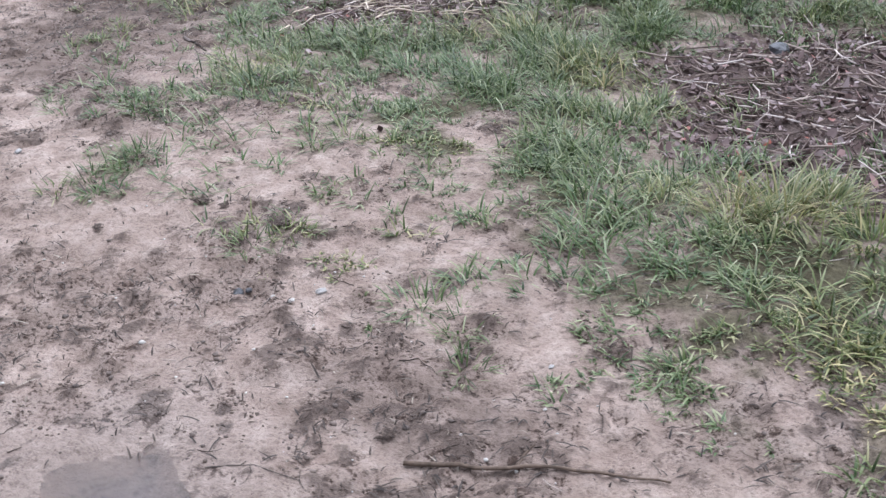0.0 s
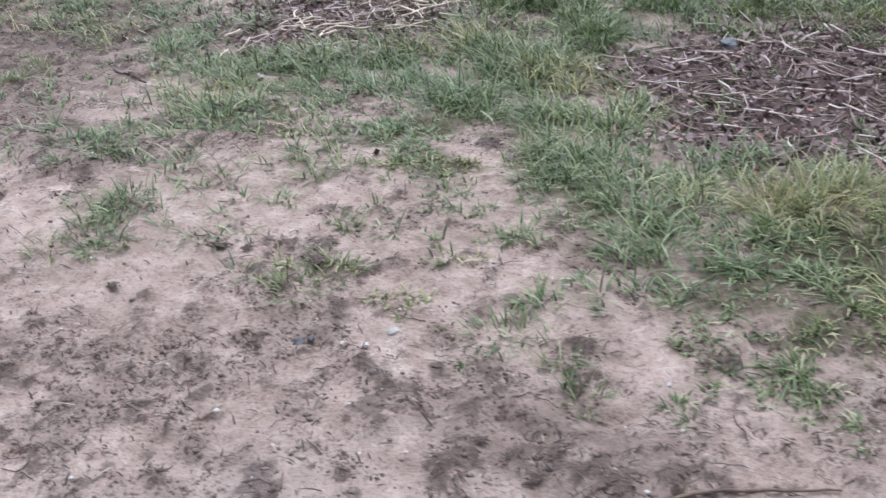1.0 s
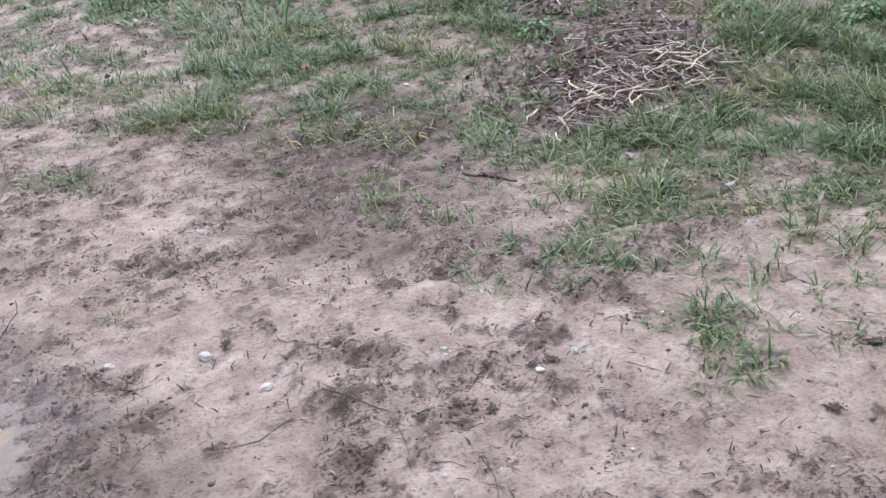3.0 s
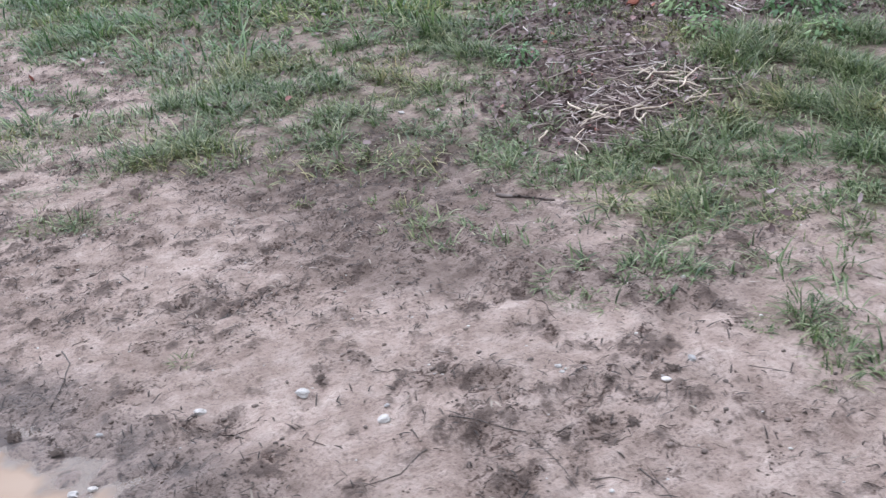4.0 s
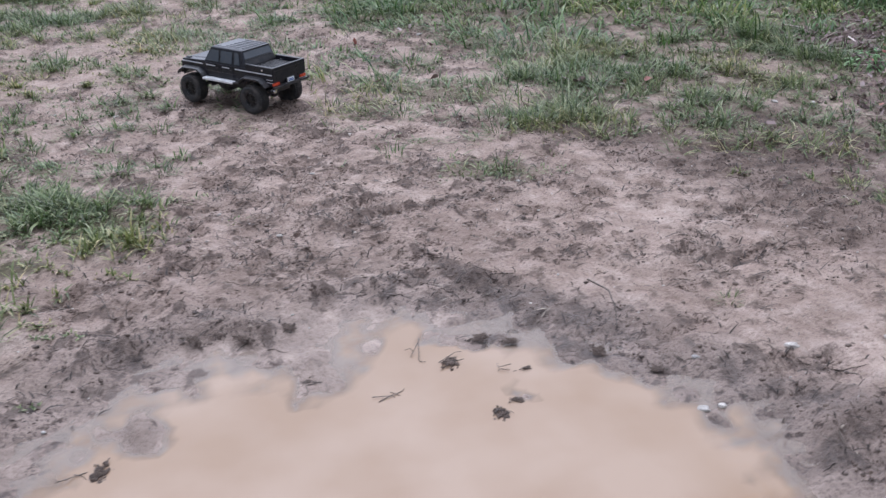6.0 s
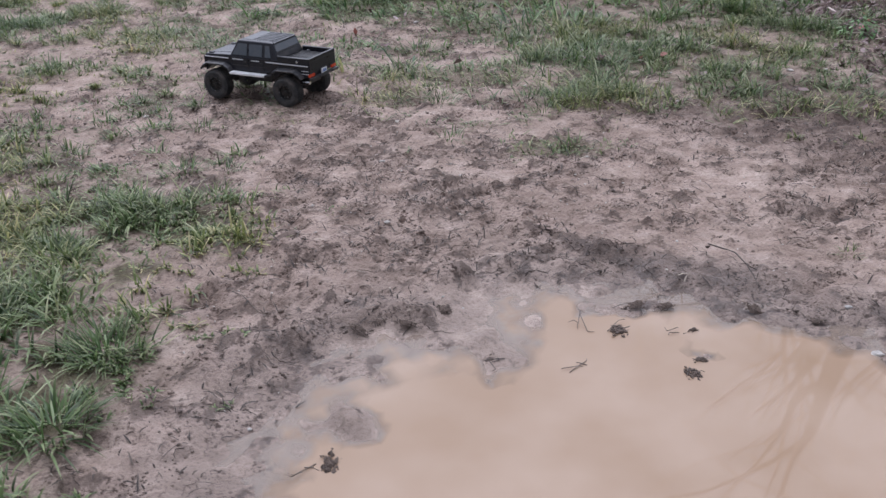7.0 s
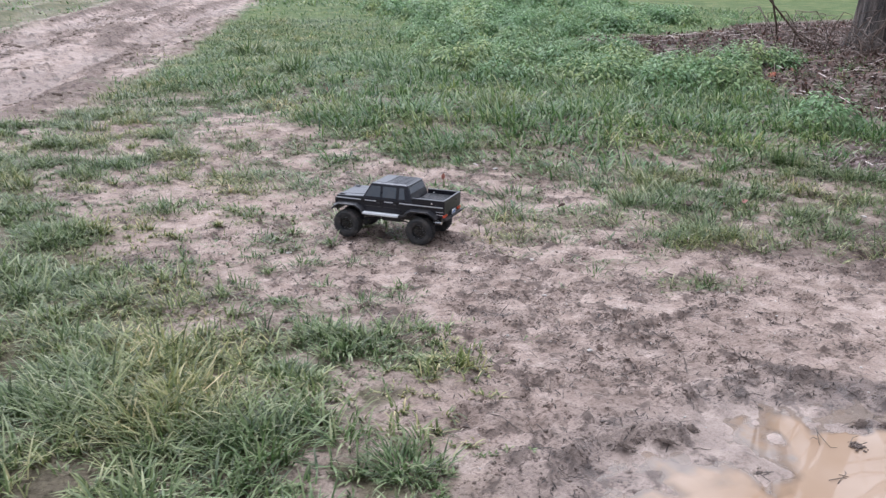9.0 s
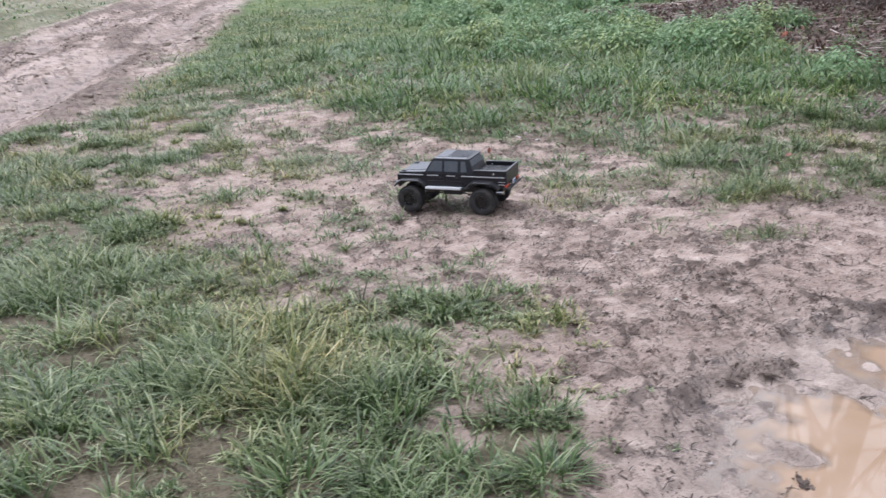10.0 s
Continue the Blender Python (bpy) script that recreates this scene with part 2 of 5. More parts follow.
def churn(x, y, damp):
    """Where the mud is trodden up and full of rotted bits: patches of a hand to an arm across."""
    v = 0.3 * fbm(x, y, 2.6, 31) + 0.7 * fbm(x, y, 12.0, 33)
    loose = smooth(0.48, 0.6, v)
    for cx, cy, rx, ry, turn, much in TRODDEN_SMOOTH:
        loose = loose * (1 - much * blob(x, y, cx, cy, rx, ry, turn))
    loose = np.maximum(loose, np.maximum(ridge(x, y), trampled(x, y) * smooth(0.4, 0.56, fbm(x, y, 12.0, 36))))
    return np.maximum(loose, damp * smooth(0.36, 0.5, fbm(x, y, 10.0, 37)))


def heap(x, y, churned):
    """Clumps of crumbled wet mud and rotted grass, a few fingers across."""
    v = 0.6 * fbm(x, y, 21.0, 58, 2) + 0.4 * fbm(x, y, 44.0, 59, 2)
    much = 0.42 + 0.58 * churned
    return smooth(0.66 - 0.13 * much, 0.76 - 0.13 * much, v) * (0.35 + 0.65 * much)


SWELLS = [(-1.25, 2.75, 0.6, 0.03), (0.7, 3.3, 0.5, -0.045), (-0.45, 1.85, 0.4, -0.03), (-0.3, 2.4, 0.5, 0.018), (0.75, 2.6, 0.35, 0.031), (-0.8, 3.9, 0.5, -0.026),
          (-2.9, 5.2, 0.9, -0.012), (-1.3, 5.2, 0.6, -0.012), (-1.4, 6.9, 0.9, 0.076), (-3.1, 6.7, 0.9, -0.055), (-3.5, 3.7, 0.4, 0.019)]


def height(x, y):
    g = grass_cover(x, y)
    s = shore(x, y)
    d = dampness(x, y)
    h = 0.012 * (fbm(x, y, 4.5, 15) - 0.5) - 0.004
    for cx, cy, size, lift in SWELLS:
        h = h + lift * np.exp(-((x - cx) ** 2 + (y - cy) ** 2) / (2 * size * size))
    h = h + 0.035 * g * (fbm(x, y, 6.0, 25) - 0.45)
    churned = churn(x, y, d)
    lumps = np.maximum(0, fbm(x, y, 19.0, 35) - 0.5)
    h = h + (1 - g) * (0.016 + 0.034 * churned) * lumps
    h = h - (1 - g) * (0.006 + 0.012 * churned) * smooth(0.56, 0.68, fbm(x, y, 13.0, 45, 2))
    h = h + (1 - g) * (0.003 + 0.009 * churned) * (fbm(x, y, 42.0, 55, 2) - 0.5)
    h = h + (1 - g) * heap(x, y, churned) * 0.005
    h = h + ridge(x, y) * (0.004 + 0.026 * fbm(x, y, 24.0, 57, 2)) * smooth(0.0, 0.05, s)
    wave, rut = rut_depth(x, y)
    along, across = x * 0.43 + y * 0.903, x * 0.903 - y * 0.43
    h = h + rut * (0.03 * wave - 0.03 + 0.07 * (fbm(x, y, 4.2, 75) - 0.5) + 0.07 * (fbm(across, along * 0.12, 4.5, 69) - 0.5))
    broad = smooth(-1.5, -2.0, x)
    shelf = 0.035 * np.clip(s, -0.08, 0) + 0.11 * np.clip(s + 0.08, -0.2, 0) + 0.03 * np.maximum(0, fbm(x, y, 13.0, 85) - 0.5) * smooth(-0.2, -0.02, s)
    rim = WATER + 0.085 * np.clip(s, 0.0, 0.2) + broad * shelf + (1 - broad) * 0.085 * np.clip(s, -0.3, 0)
    rim = rim + (0.003 + 0.005 * broad) * (fbm(x, y, 30.0, 95, 2) - 0.5)
    w = smooth(0.16, 0.0, s)
    h = np.where((s > 0.05) & (s < 0.5), np.maximum(h, WATER + 0.006), h) * (1 - w) + rim * w
    return h


# ---- materials ----
def material(name):
    m = bpy.data.materials.new(name)
    m.use_nodes = True
    return m, m.node_tree.nodes, m.node_tree.links, m.node_tree.nodes["Principled BSDF"]


def ramp(nodes, links, source, stops):
    r = nodes.new("ShaderNodeValToRGB")
    while len(r.color_ramp.elements) < len(stops):
        r.color_ramp.elements.new(0.5)
    for e, (at, colour) in zip(r.color_ramp.elements, stops):
        e.position, e.color = at, (*colour, 1)
    links.new(source, r.inputs[0])
    return r.outputs[0]


def texture(nodes, links, scale, detail=6, rough=0.6, source=None):
    n = nodes.new("ShaderNodeTexNoise")
    n.inputs["Scale"].default_value, n.inputs["Detail"].default_value, n.inputs["Roughness"].default_value = scale, detail, rough
    if source is None:
        source = nodes.new("ShaderNodeNewGeometry").outputs["Position"]
    links.new(source, n.inputs["Vector"])
    return n.outputs["Fac"]


def mixed(nodes, links, fac, a, b, kind="MIX"):
    n = nodes.new("ShaderNodeMix")
    n.data_type, n.blend_type = "RGBA", kind
    for socket, value in ((n.inputs[0], fac), (n.inputs[6], a), (n.inputs[7], b)):
        if isinstance(value, bpy.types.NodeSocket):
            links.new(value, socket)
        else:
            socket.default_value = value if isinstance(value, float) else (*value, 1)
    return n.outputs[2]


def sums(nodes, links, kind, a, b):
    n = nodes.new("ShaderNodeMath")
    n.operation = kind
    for socket, value in zip(n.inputs, (a, b)):
        if isinstance(value, bpy.types.NodeSocket):
            links.new(value, socket)
        else:
            socket.default_value = value
    return n.outputs[0]


def bump(nodes, links, bsdf, source, strength, distance):
    b = nodes.new("ShaderNodeBump")
    b.inputs["Strength"].default_value, b.inputs["Distance"].default_value = strength, distance
    links.new(source, b.inputs["Height"])
    links.new(b.outputs[0], bsdf.inputs["Normal"])


def attribute(nodes, name):
    a = nodes.new("ShaderNodeAttribute")
    a.attribute_name = name
    return a.outputs["Fac"]


def ground_material():
    m, n, l, p = material("trodden mud and soil")
    fine, mid, wide = texture(n, l, 60, 8, 0.7), texture(n, l, 14, 6, 0.65), texture(n, l, 2.2, 5, 0.6)
    pale = ramp(n, l, mid, [(0.3, (0.3, 0.225, 0.184)), (0.5, (0.412, 0.32, 0.265)), (0.68, (0.49, 0.394, 0.335))])
    dark = ramp(n, l, mid, [(0.3, (0.062, 0.045, 0.038)), (0.7, (0.155, 0.117, 0.098))])
    churned = attribute(n, "churn")
    edge = ramp(n, l, sums(n, l, "ADD", sums(n, l, "MULTIPLY", churned, 0.55), sums(n, l, "MULTIPLY", mid, 0.6)), [(0.42, (0, 0, 0)), (0.72, (1, 1, 1))])
    wet = sums(n, l, "MULTIPLY", attribute(n, "damp"), ramp(n, l, fine, [(0.25, (0.6, 0.6, 0.6)), (0.6, (1, 1, 1))]))
    mask = sums(n, l, "MAXIMUM", sums(n, l, "MULTIPLY", edge, 0.3), sums(n, l, "MULTIPLY", wet, 0.78))
    soil = mixed(n, l, mask, pale, dark)
    soil = mixed(n, l, 0.45, soil, ramp(n, l, wide, [(0.35, (0.72, 0.68, 0.66)), (0.65, (1.15, 1.15, 1.15))]), "MULTIPLY")
    stain = ramp(n, l, texture(n, l, 6.5, 5, 0.65), [(0.36, (0.72, 0.7, 0.69)), (0.56, (1.06, 1.06, 1.07))])
    soil = mixed(n, l, 0.7, soil, stain, "MULTIPLY")
    speck = ramp(n, l, texture(n, l, 120, 5, 0.65), [(0.36, (0.25, 0.22, 0.21)), (0.47, (1, 1, 1)), (0.68, (1.2, 1.2, 1.2))])
    soil = mixed(n, l, sums(n, l, "ADD", sums(n, l, "MULTIPLY", edge, 0.4), 0.35), soil, speck, "MULTIPLY")
    blot = ramp(n, l, texture(n, l, 30, 6, 0.75), [(0.39, (0.22, 0.18, 0.165)), (0.47, (1, 1, 1))])
    soil = mixed(n, l, sums(n, l, "ADD", sums(n, l, "MULTIPLY", edge, 0.65), 0.22), soil, blot, "MULTIPLY")
    clump = ramp(n, l, mid, [(0.3, (0.06, 0.044, 0.037)), (0.7, (0.16, 0.12, 0.1))])
    clumped = ramp(n, l, sums(n, l, "ADD", attribute(n, "heap"), sums(n, l, "MULTIPLY", sums(n, l, "SUBTRACT", texture(n, l, 85, 5, 0.7), 0.5), 1.6)), [(0.25, (0, 0, 0)), (0.75, (0.72, 0.72, 0.72))])
    soil = mixed(n, l, clumped, soil, clump)
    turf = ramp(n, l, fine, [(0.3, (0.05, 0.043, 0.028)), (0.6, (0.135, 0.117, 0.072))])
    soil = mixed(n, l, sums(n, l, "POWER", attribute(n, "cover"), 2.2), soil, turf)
    moss = ramp(n, l, texture(n, l, 2.4, 7, 0.7), [(0.3, (0.058, 0.088, 0.03)), (0.5, (0.105, 0.138, 0.052)), (0.7, (0.2, 0.195, 0.088))])
    soil = mixed(n, l, attribute(n, "meadow"), soil, moss)
    duff = ramp(n, l, fine, [(0.3, (0.05, 0.036, 0.031)), (0.65, (0.17, 0.125, 0.108))])
    soil = mixed(n, l, attribute(n, "litter"), soil, duff)
    l.new(soil, p.inputs["Base Color"])
    sheen = sums(n, l, "MULTIPLY", attribute(n, "sheen"), ramp(n, l, mid, [(0.35, (1, 1, 1)), (0.6, (0.4, 0.4, 0.4))]))
    l.new(sums(n, l, "SUBTRACT", 0.86, sums(n, l, "MULTIPLY", sheen, 0.5)), p.inputs["Roughness"])
    l.new(sums(n, l, "ADD", 0.09, sums(n, l, "MULTIPLY", sheen, 0.45)), p.inputs["Specular IOR Level"])
    bump(n, l, p, sums(n, l, "ADD", fine, sums(n, l, "MULTIPLY", mid, 1.5)), 1.0, 0.012)
    return m


def water_material(name, low, high, thinnest, full, shallow):
    m, n, l, p = material(name)
    n.remove(p)
    out = n["Material Output"]
    silt = n.new("ShaderNodeBsdfDiffuse")
    clear = n.new("ShaderNodeBsdfTransparent")
    gloss = n.new("ShaderNodeBsdfGlossy")
    gloss.inputs["Roughness"].default_value = 0.015
    clear.inputs[0].default_value = (0.93, 0.9, 0.87, 1)
    depth = attribute(n, "depth")
    tan = ramp(n, l, texture(n, l, 4, 3, 0.5), [(0.35, low), (0.65, high)])
    uneven = sums(n, l, "MULTIPLY", sums(n, l, "SUBTRACT", texture(n, l, 15, 6, 0.65), 0.5), 0.9)
    deep = ramp(n, l, sums(n, l, "ADD", sums(n, l, "MULTIPLY", depth, 50.0), uneven), [(0.06, (0, 0, 0)), (0.24, (1, 1, 1))])
    l.new(mixed(n, l, deep, shallow, tan), silt.inputs[0])
    murk, top = n.new("ShaderNodeMixShader"), n.new("ShaderNodeMixShader")
    l.new(ramp(n, l, sums(n, l, "MULTIPLY", depth, 50.0), [(0.0, (thinnest,) * 3), (full, (1, 1, 1))]), murk.inputs[0])
    l.new(clear.outputs[0], murk.inputs[1])
    l.new(silt.outputs[0], murk.inputs[2])
    fresnel = n.new("ShaderNodeFresnel")
    fresnel.inputs[0].default_value = 1.33
    l.new(fresnel.outputs[0], top.inputs[0])
    l.new(murk.outputs[0], top.inputs[1])
    l.new(gloss.outputs[0], top.inputs[2])
    l.new(top.outputs[0], out.inputs[0])
    return m


def blade_material(name, stops, tipped=(0.42, 0.36, 0.2), through_light=0.3, patches=True, gloss=0.4):
    """Thin leaf stuff: each piece its own tint, paler towards the tip, light passing through."""
    m, n, l, p = material(name)
    own = n.new("ShaderNodeNewGeometry").outputs["Random Per Island"]
    colour = ramp(n, l, own, stops)
    patch = ramp(n, l, texture(n, l, 1.6, 3, 0.5), [(0.36, (0.74, 0.87, 0.76)), (0.5, (0.95, 1.0, 0.95)), (0.64, (1.35, 1.14, 0.95))])
    colour = mixed(n, l, 1.0 if patches else 0.0, colour, patch, "MULTIPLY")
    tip = sums(n, l, "MULTIPLY", sums(n, l, "POWER", attribute(n, "tip"), 3.0), 0.35)
    colour = mixed(n, l, tip, colour, tipped)
    l.new(colour, p.inputs["Base Color"])
    p.inputs["Roughness"].default_value = 0.45
    p.inputs["Specular IOR Level"].default_value = gloss
    if through_light:
        t, mix = n.new("ShaderNodeBsdfTranslucent"), n.new("ShaderNodeMixShader")
        l.new(colour, t.inputs[0])
        mix.inputs[0].default_value = through_light
        l.new(p.outputs[0], mix.inputs[1])
        l.new(t.outputs[0], mix.inputs[2])
        l.new(mix.outputs[0], n["Material Output"].inputs[0])
    return m


def plain_material(name, low, high, scale, rough=0.8, metal=0.0, relief=0.3, depth=0.002, coat=0.0, islands=False):
    m, n, l, p = material(name)
    coords = n.new("ShaderNodeTexCoord").outputs["Object"]
    grain = texture(n, l, scale, 6, 0.6, coords)
    colour = ramp(n, l, grain, [(0.3, low), (0.7, high)])
    if islands:
        own = n.new("ShaderNodeNewGeometry").outputs["Random Per Island"]
    else:
        own = n.new("ShaderNodeObjectInfo").outputs["Random"]
    colour = mixed(n, l, 1.0, colour, ramp(n, l, own, [(0.0, (0.72, 0.72, 0.72)), (1.0, (1.2, 1.17, 1.12))]), "MULTIPLY")
    l.new(colour, p.inputs["Base Color"])
    p.inputs["Roughness"].default_value, p.inputs["Metallic"].default_value = rough, metal
    p.inputs["Coat Weight"].default_value = coat
    p.inputs["Specular IOR Level"].default_value = 0.5 if rough < 0.65 else 0.2
    if relief:
        bump(n, l, p, grain, relief, depth)
    return m


def car_material(name, colour, rough, metal=0.0, coat=0.0, dust=0.0, gloss=0.5):
    """Moulded or painted surface of the model car, with a film of dust in spots."""
    m, n, l, p = material(name)
    coords = n.new("ShaderNodeTexCoord").outputs["Object"]
    film = ramp(n, l, texture(n, l, 35, 6, 0.65, coords), [(0.45, (0, 0, 0)), (0.8, (dust, dust, dust))])
    l.new(mixed(n, l, film, colour, (0.22, 0.18, 0.15)), p.inputs["Base Color"])
    l.new(ramp(n, l, texture(n, l, 90, 4, 0.6, coords), [(0.3, (rough * 0.85,) * 3), (0.7, (min(1, rough * 1.25),) * 3)]), p.inputs["Roughness"])
    p.inputs["Metallic"].default_value, p.inputs["Coat Weight"].default_value = metal, coat
    p.inputs["Specular IOR Level"].default_value = gloss
    return m


def bark_material():
    m, n, l, p = material("furrowed dark bark")
    stretch = n.new("ShaderNodeMapping")
    stretch.inputs["Scale"].default_value = (1, 1, 0.16)
    l.new(n.new("ShaderNodeNewGeometry").outputs["Position"], stretch.inputs[0])
    furrow = texture(n, l, 16, 6, 0.65, stretch.outputs[0])
    l.new(ramp(n, l, furrow, [(0.38, (0.018, 0.014, 0.012)), (0.52, (0.07, 0.055, 0.046)), (0.7, (0.16, 0.13, 0.115))]), p.inputs["Base Color"])
    p.inputs["Roughness"].default_value = 0.95
    bump(n, l, p, furrow, 1.0, 0.06)
    return m


MUD = ground_material()
PUDDLE_WATER = water_material("murky tan water", (0.3, 0.205, 0.135), (0.36, 0.262, 0.19), 0.42, 0.4, (0.34, 0.272, 0.222))
POOL_WATER = water_material("grey shallow water", (0.15, 0.125, 0.118), (0.2, 0.168, 0.155), 0.2, 0.9, (0.17, 0.145, 0.135))
GRASS = blade_material("meadow grass", [(0.0, (0.028, 0.05, 0.017)), (0.28, (0.074, 0.122, 0.041)), (0.55, (0.133, 0.185, 0.07)), (0.8, (0.25, 0.285, 0.138)), (1.0, (0.45, 0.44, 0.28))])
LUSH_GRASS = blade_material("lush meadow grass", [(0.0, (0.022, 0.062, 0.018)), (0.3, (0.064, 0.138, 0.038)), (0.6, (0.112, 0.2, 0.058)), (0.85, (0.215, 0.295, 0.112)), (1.0, (0.35, 0.4, 0.22))])
COARSE_GRASS = blade_material("coarse tuft grass", [(0.0, (0.034, 0.056, 0.024)), (0.3, (0.082, 0.13, 0.043)), (0.6, (0.152, 0.208, 0.079)), (0.85, (0.285, 0.328, 0.155)), (1.0, (0.48, 0.45, 0.28))])
DRY_GRASS = blade_material("yellowed tussock grass", [(0.0, (0.08, 0.11, 0.04)), (0.4, (0.17, 0.2, 0.075)), (0.75, (0.3, 0.29, 0.14)), (1.0, (0.5, 0.43, 0.28))])
WEED = blade_material("feathery weed leaves", [(0.0, (0.09, 0.16, 0.064)), (0.5, (0.22, 0.34, 0.15)), (1.0, (0.39, 0.5, 0.26))], (0.34, 0.45, 0.22), 0.4)
LEAF = blade_material("dead leaves", [(0.0, (0.0523, 0.0347, 0.031)), (0.4, (0.146, 0.0986, 0.0877)), (0.8, (0.272, 0.202, 0.191)), (0.96, (0.439, 0.354, 0.345)), (1.0, (0.355, 0.108, 0.0722))], (0.314, 0.218, 0.175), 0.12, False, 0.12)
BANK_LEAF = blade_material("reddish brown dead leaves", [(0.0, (0.036, 0.022, 0.016)), (0.4, (0.1, 0.06, 0.045)), (0.8, (0.17, 0.108, 0.086)), (0.95, (0.27, 0.2, 0.17)), (1.0, (0.26, 0.085, 0.055))], (0.2, 0.13, 0.095), 0.1, False, 0.12)
STRAW_STEM = blade_material("dry pale stems", [(0.0, (0.0901, 0.0638, 0.0525)), (0.4, (0.22, 0.161, 0.136)), (0.75, (0.451, 0.362, 0.305)), (1.0, (0.751, 0.656, 0.599))], (0.501, 0.393, 0.315), 0.0, False, 0.12)
ROTTED = blade_material("rotted grass bits", [(0.0, (0.024, 0.018, 0.015)), (0.55, (0.055, 0.041, 0.034)), (0.94, (0.12, 0.092, 0.074)), (1.0, (0.4, 0.34, 0.27))], (0.08, 0.06, 0.048), 0.0, False, 0.12)
DARK_CLOD = plain_material("dark wet mud crumbs", (0.072, 0.053, 0.044), (0.18, 0.137, 0.114), 80, 0.7, relief=0.8, depth=0.003, islands=True)
DEBRIS = blade_material("dark rotted bits", [(0.0, (0.0263, 0.021, 0.0175)), (0.6, (0.0656, 0.0507, 0.042)), (1.0, (0.14, 0.105, 0.0788))], (0.07, 0.0525, 0.0438), 0.0, False, 0.12)
CLOD = plain_material("mud clods", (0.102, 0.0792, 0.0684), (0.24, 0.192, 0.168), 55, 0.8, relief=0.8, depth=0.004, islands=True)
TRACK_CLOD = plain_material("dark track clods", (0.15, 0.115, 0.095), (0.33, 0.262, 0.22), 22, 0.85, relief=0.8, depth=0.01, islands=True)
CRUMB = plain_material("pale chalk crumbs", (0.425, 0.391, 0.357), (0.68, 0.654, 0.62), 200, 0.8, relief=0.3, islands=True)
STONE = plain_material("pale flint", (0.357, 0.323, 0.297), (0.637, 0.612, 0.586), 60, 0.7)
DARK_STONE = plain_material("dark flint", (0.035, 0.035, 0.04), (0.09, 0.09, 0.1), 60, 0.5)
DARK_TWIG = plain_material("dark wet twig", (0.028, 0.021, 0.0182), (0.098, 0.077, 0.063), 60, 0.6, relief=0.5)
DRY_STALK = plain_material("dry pale stalk", (0.414, 0.325, 0.246), (0.782, 0.672, 0.56), 40, 0.7)
STICK = plain_material("weathered stick", (0.0554, 0.0406, 0.0314), (0.174, 0.128, 0.1), 45, 0.85, relief=0.6)
BARK = bark_material()
SHOOT = plain_material("grey-brown bramble shoots", (0.14, 0.11, 0.095), (0.32, 0.265, 0.235), 30, 0.85)
TWIG = plain_material("brown twigs", (0.0788, 0.0562, 0.045), (0.192, 0.141, 0.112), 20, 0.9)
PAINT = car_material("black glossy paint", (0.011, 0.0115, 0.019), 0.3, coat=0.12, dust=0.06, gloss=0.42)
ROOF = car_material("glossy dark grey roof", (0.032, 0.033, 0.04), 0.36, coat=0.15, dust=0.08, gloss=0.4)
PLASTIC = car_material("dark grey plastic", (0.028, 0.028, 0.032), 0.42, dust=0.3)
RUBBER = car_material("black rubber", (0.03, 0.03, 0.031), 0.78, dust=0.4)
RIM = car_material("satin black rim", (0.01, 0.01, 0.011), 0.3, dust=0.15)
TINT = car_material("smoked window", (0.06, 0.072, 0.088), 0.1, coat=0.8, dust=0.15)
CHROME = car_material("bright metal", (0.75, 0.75, 0.76), 0.22, metal=1.0, dust=0.2)
ALLOY = car_material("brushed bright alloy", (0.84, 0.84, 0.85), 0.38, metal=0.1, dust=0.1)
SILVER = car_material("silver trim tape", (0.62, 0.62, 0.64), 0.4)
RED = car_material("orange red lens", (0.65, 0.07, 0.025), 0.25, coat=0.5)
WHITE = car_material("white plate", (0.78, 0.79, 0.8), 0.4)
BLUE = car_material("blue print", (0.03, 0.14, 0.45), 0.4)


# ---- mesh helpers ----
def tri_mesh(name, verts, tris, mat, **values):
    me = bpy.data.meshes.new(name)
    verts, tris = np.ascontiguousarray(verts, np.float32), np.ascontiguousarray(tris, np.int32)
    me.vertices.add(len(verts))
    me.vertices.foreach_set("co", verts.ravel())
    me.loops.add(tris.size)
    me.loops.foreach_set("vertex_index", tris.ravel())
    me.polygons.add(len(tris))
    me.polygons.foreach_set("loop_start", np.arange(0, tris.size, tris.shape[1], dtype=np.int32))
    me.polygons.foreach_set("use_smooth", np.ones(len(tris), bool))
    for key, value in values.items():
        me.attributes.new(key, "FLOAT", "POINT").data.foreach_set("value", np.ascontiguousarray(value, np.float32).ravel())
    me.materials.append(mat)
    me.update(calc_edges=True)
    return me


def part(name, bm, mat, parent, label="", flat=True):
    me = bpy.data.meshes.new(name)
    bmesh.ops.recalc_face_normals(bm, faces=bm.faces)
    bm.to_mesh(me)
    bm.free()
    me.materials.append(mat)
    if not flat:
        me.polygons.foreach_set("use_smooth", np.ones(len(me.polygons), bool))
    ob = new(name, me)
    ob.parent = parent
    return tagged(ob, label)


def box(x0, x1, y0, y1, z0, z1, bevel=0.0, bm=None):
    own = bmesh.new()
    bmesh.ops.create_cube(own, size=1, matrix=Matrix.LocRotScale(((x0 + x1) / 2, (y0 + y1) / 2, (z0 + z1) / 2), None, (x1 - x0, y1 - y0, z1 - z0)))
    if bevel:
        bmesh.ops.bevel(own, geom=own.edges[:], offset=bevel, segments=2, affect="EDGES", profile=0.6)
    return joined(bm, own)


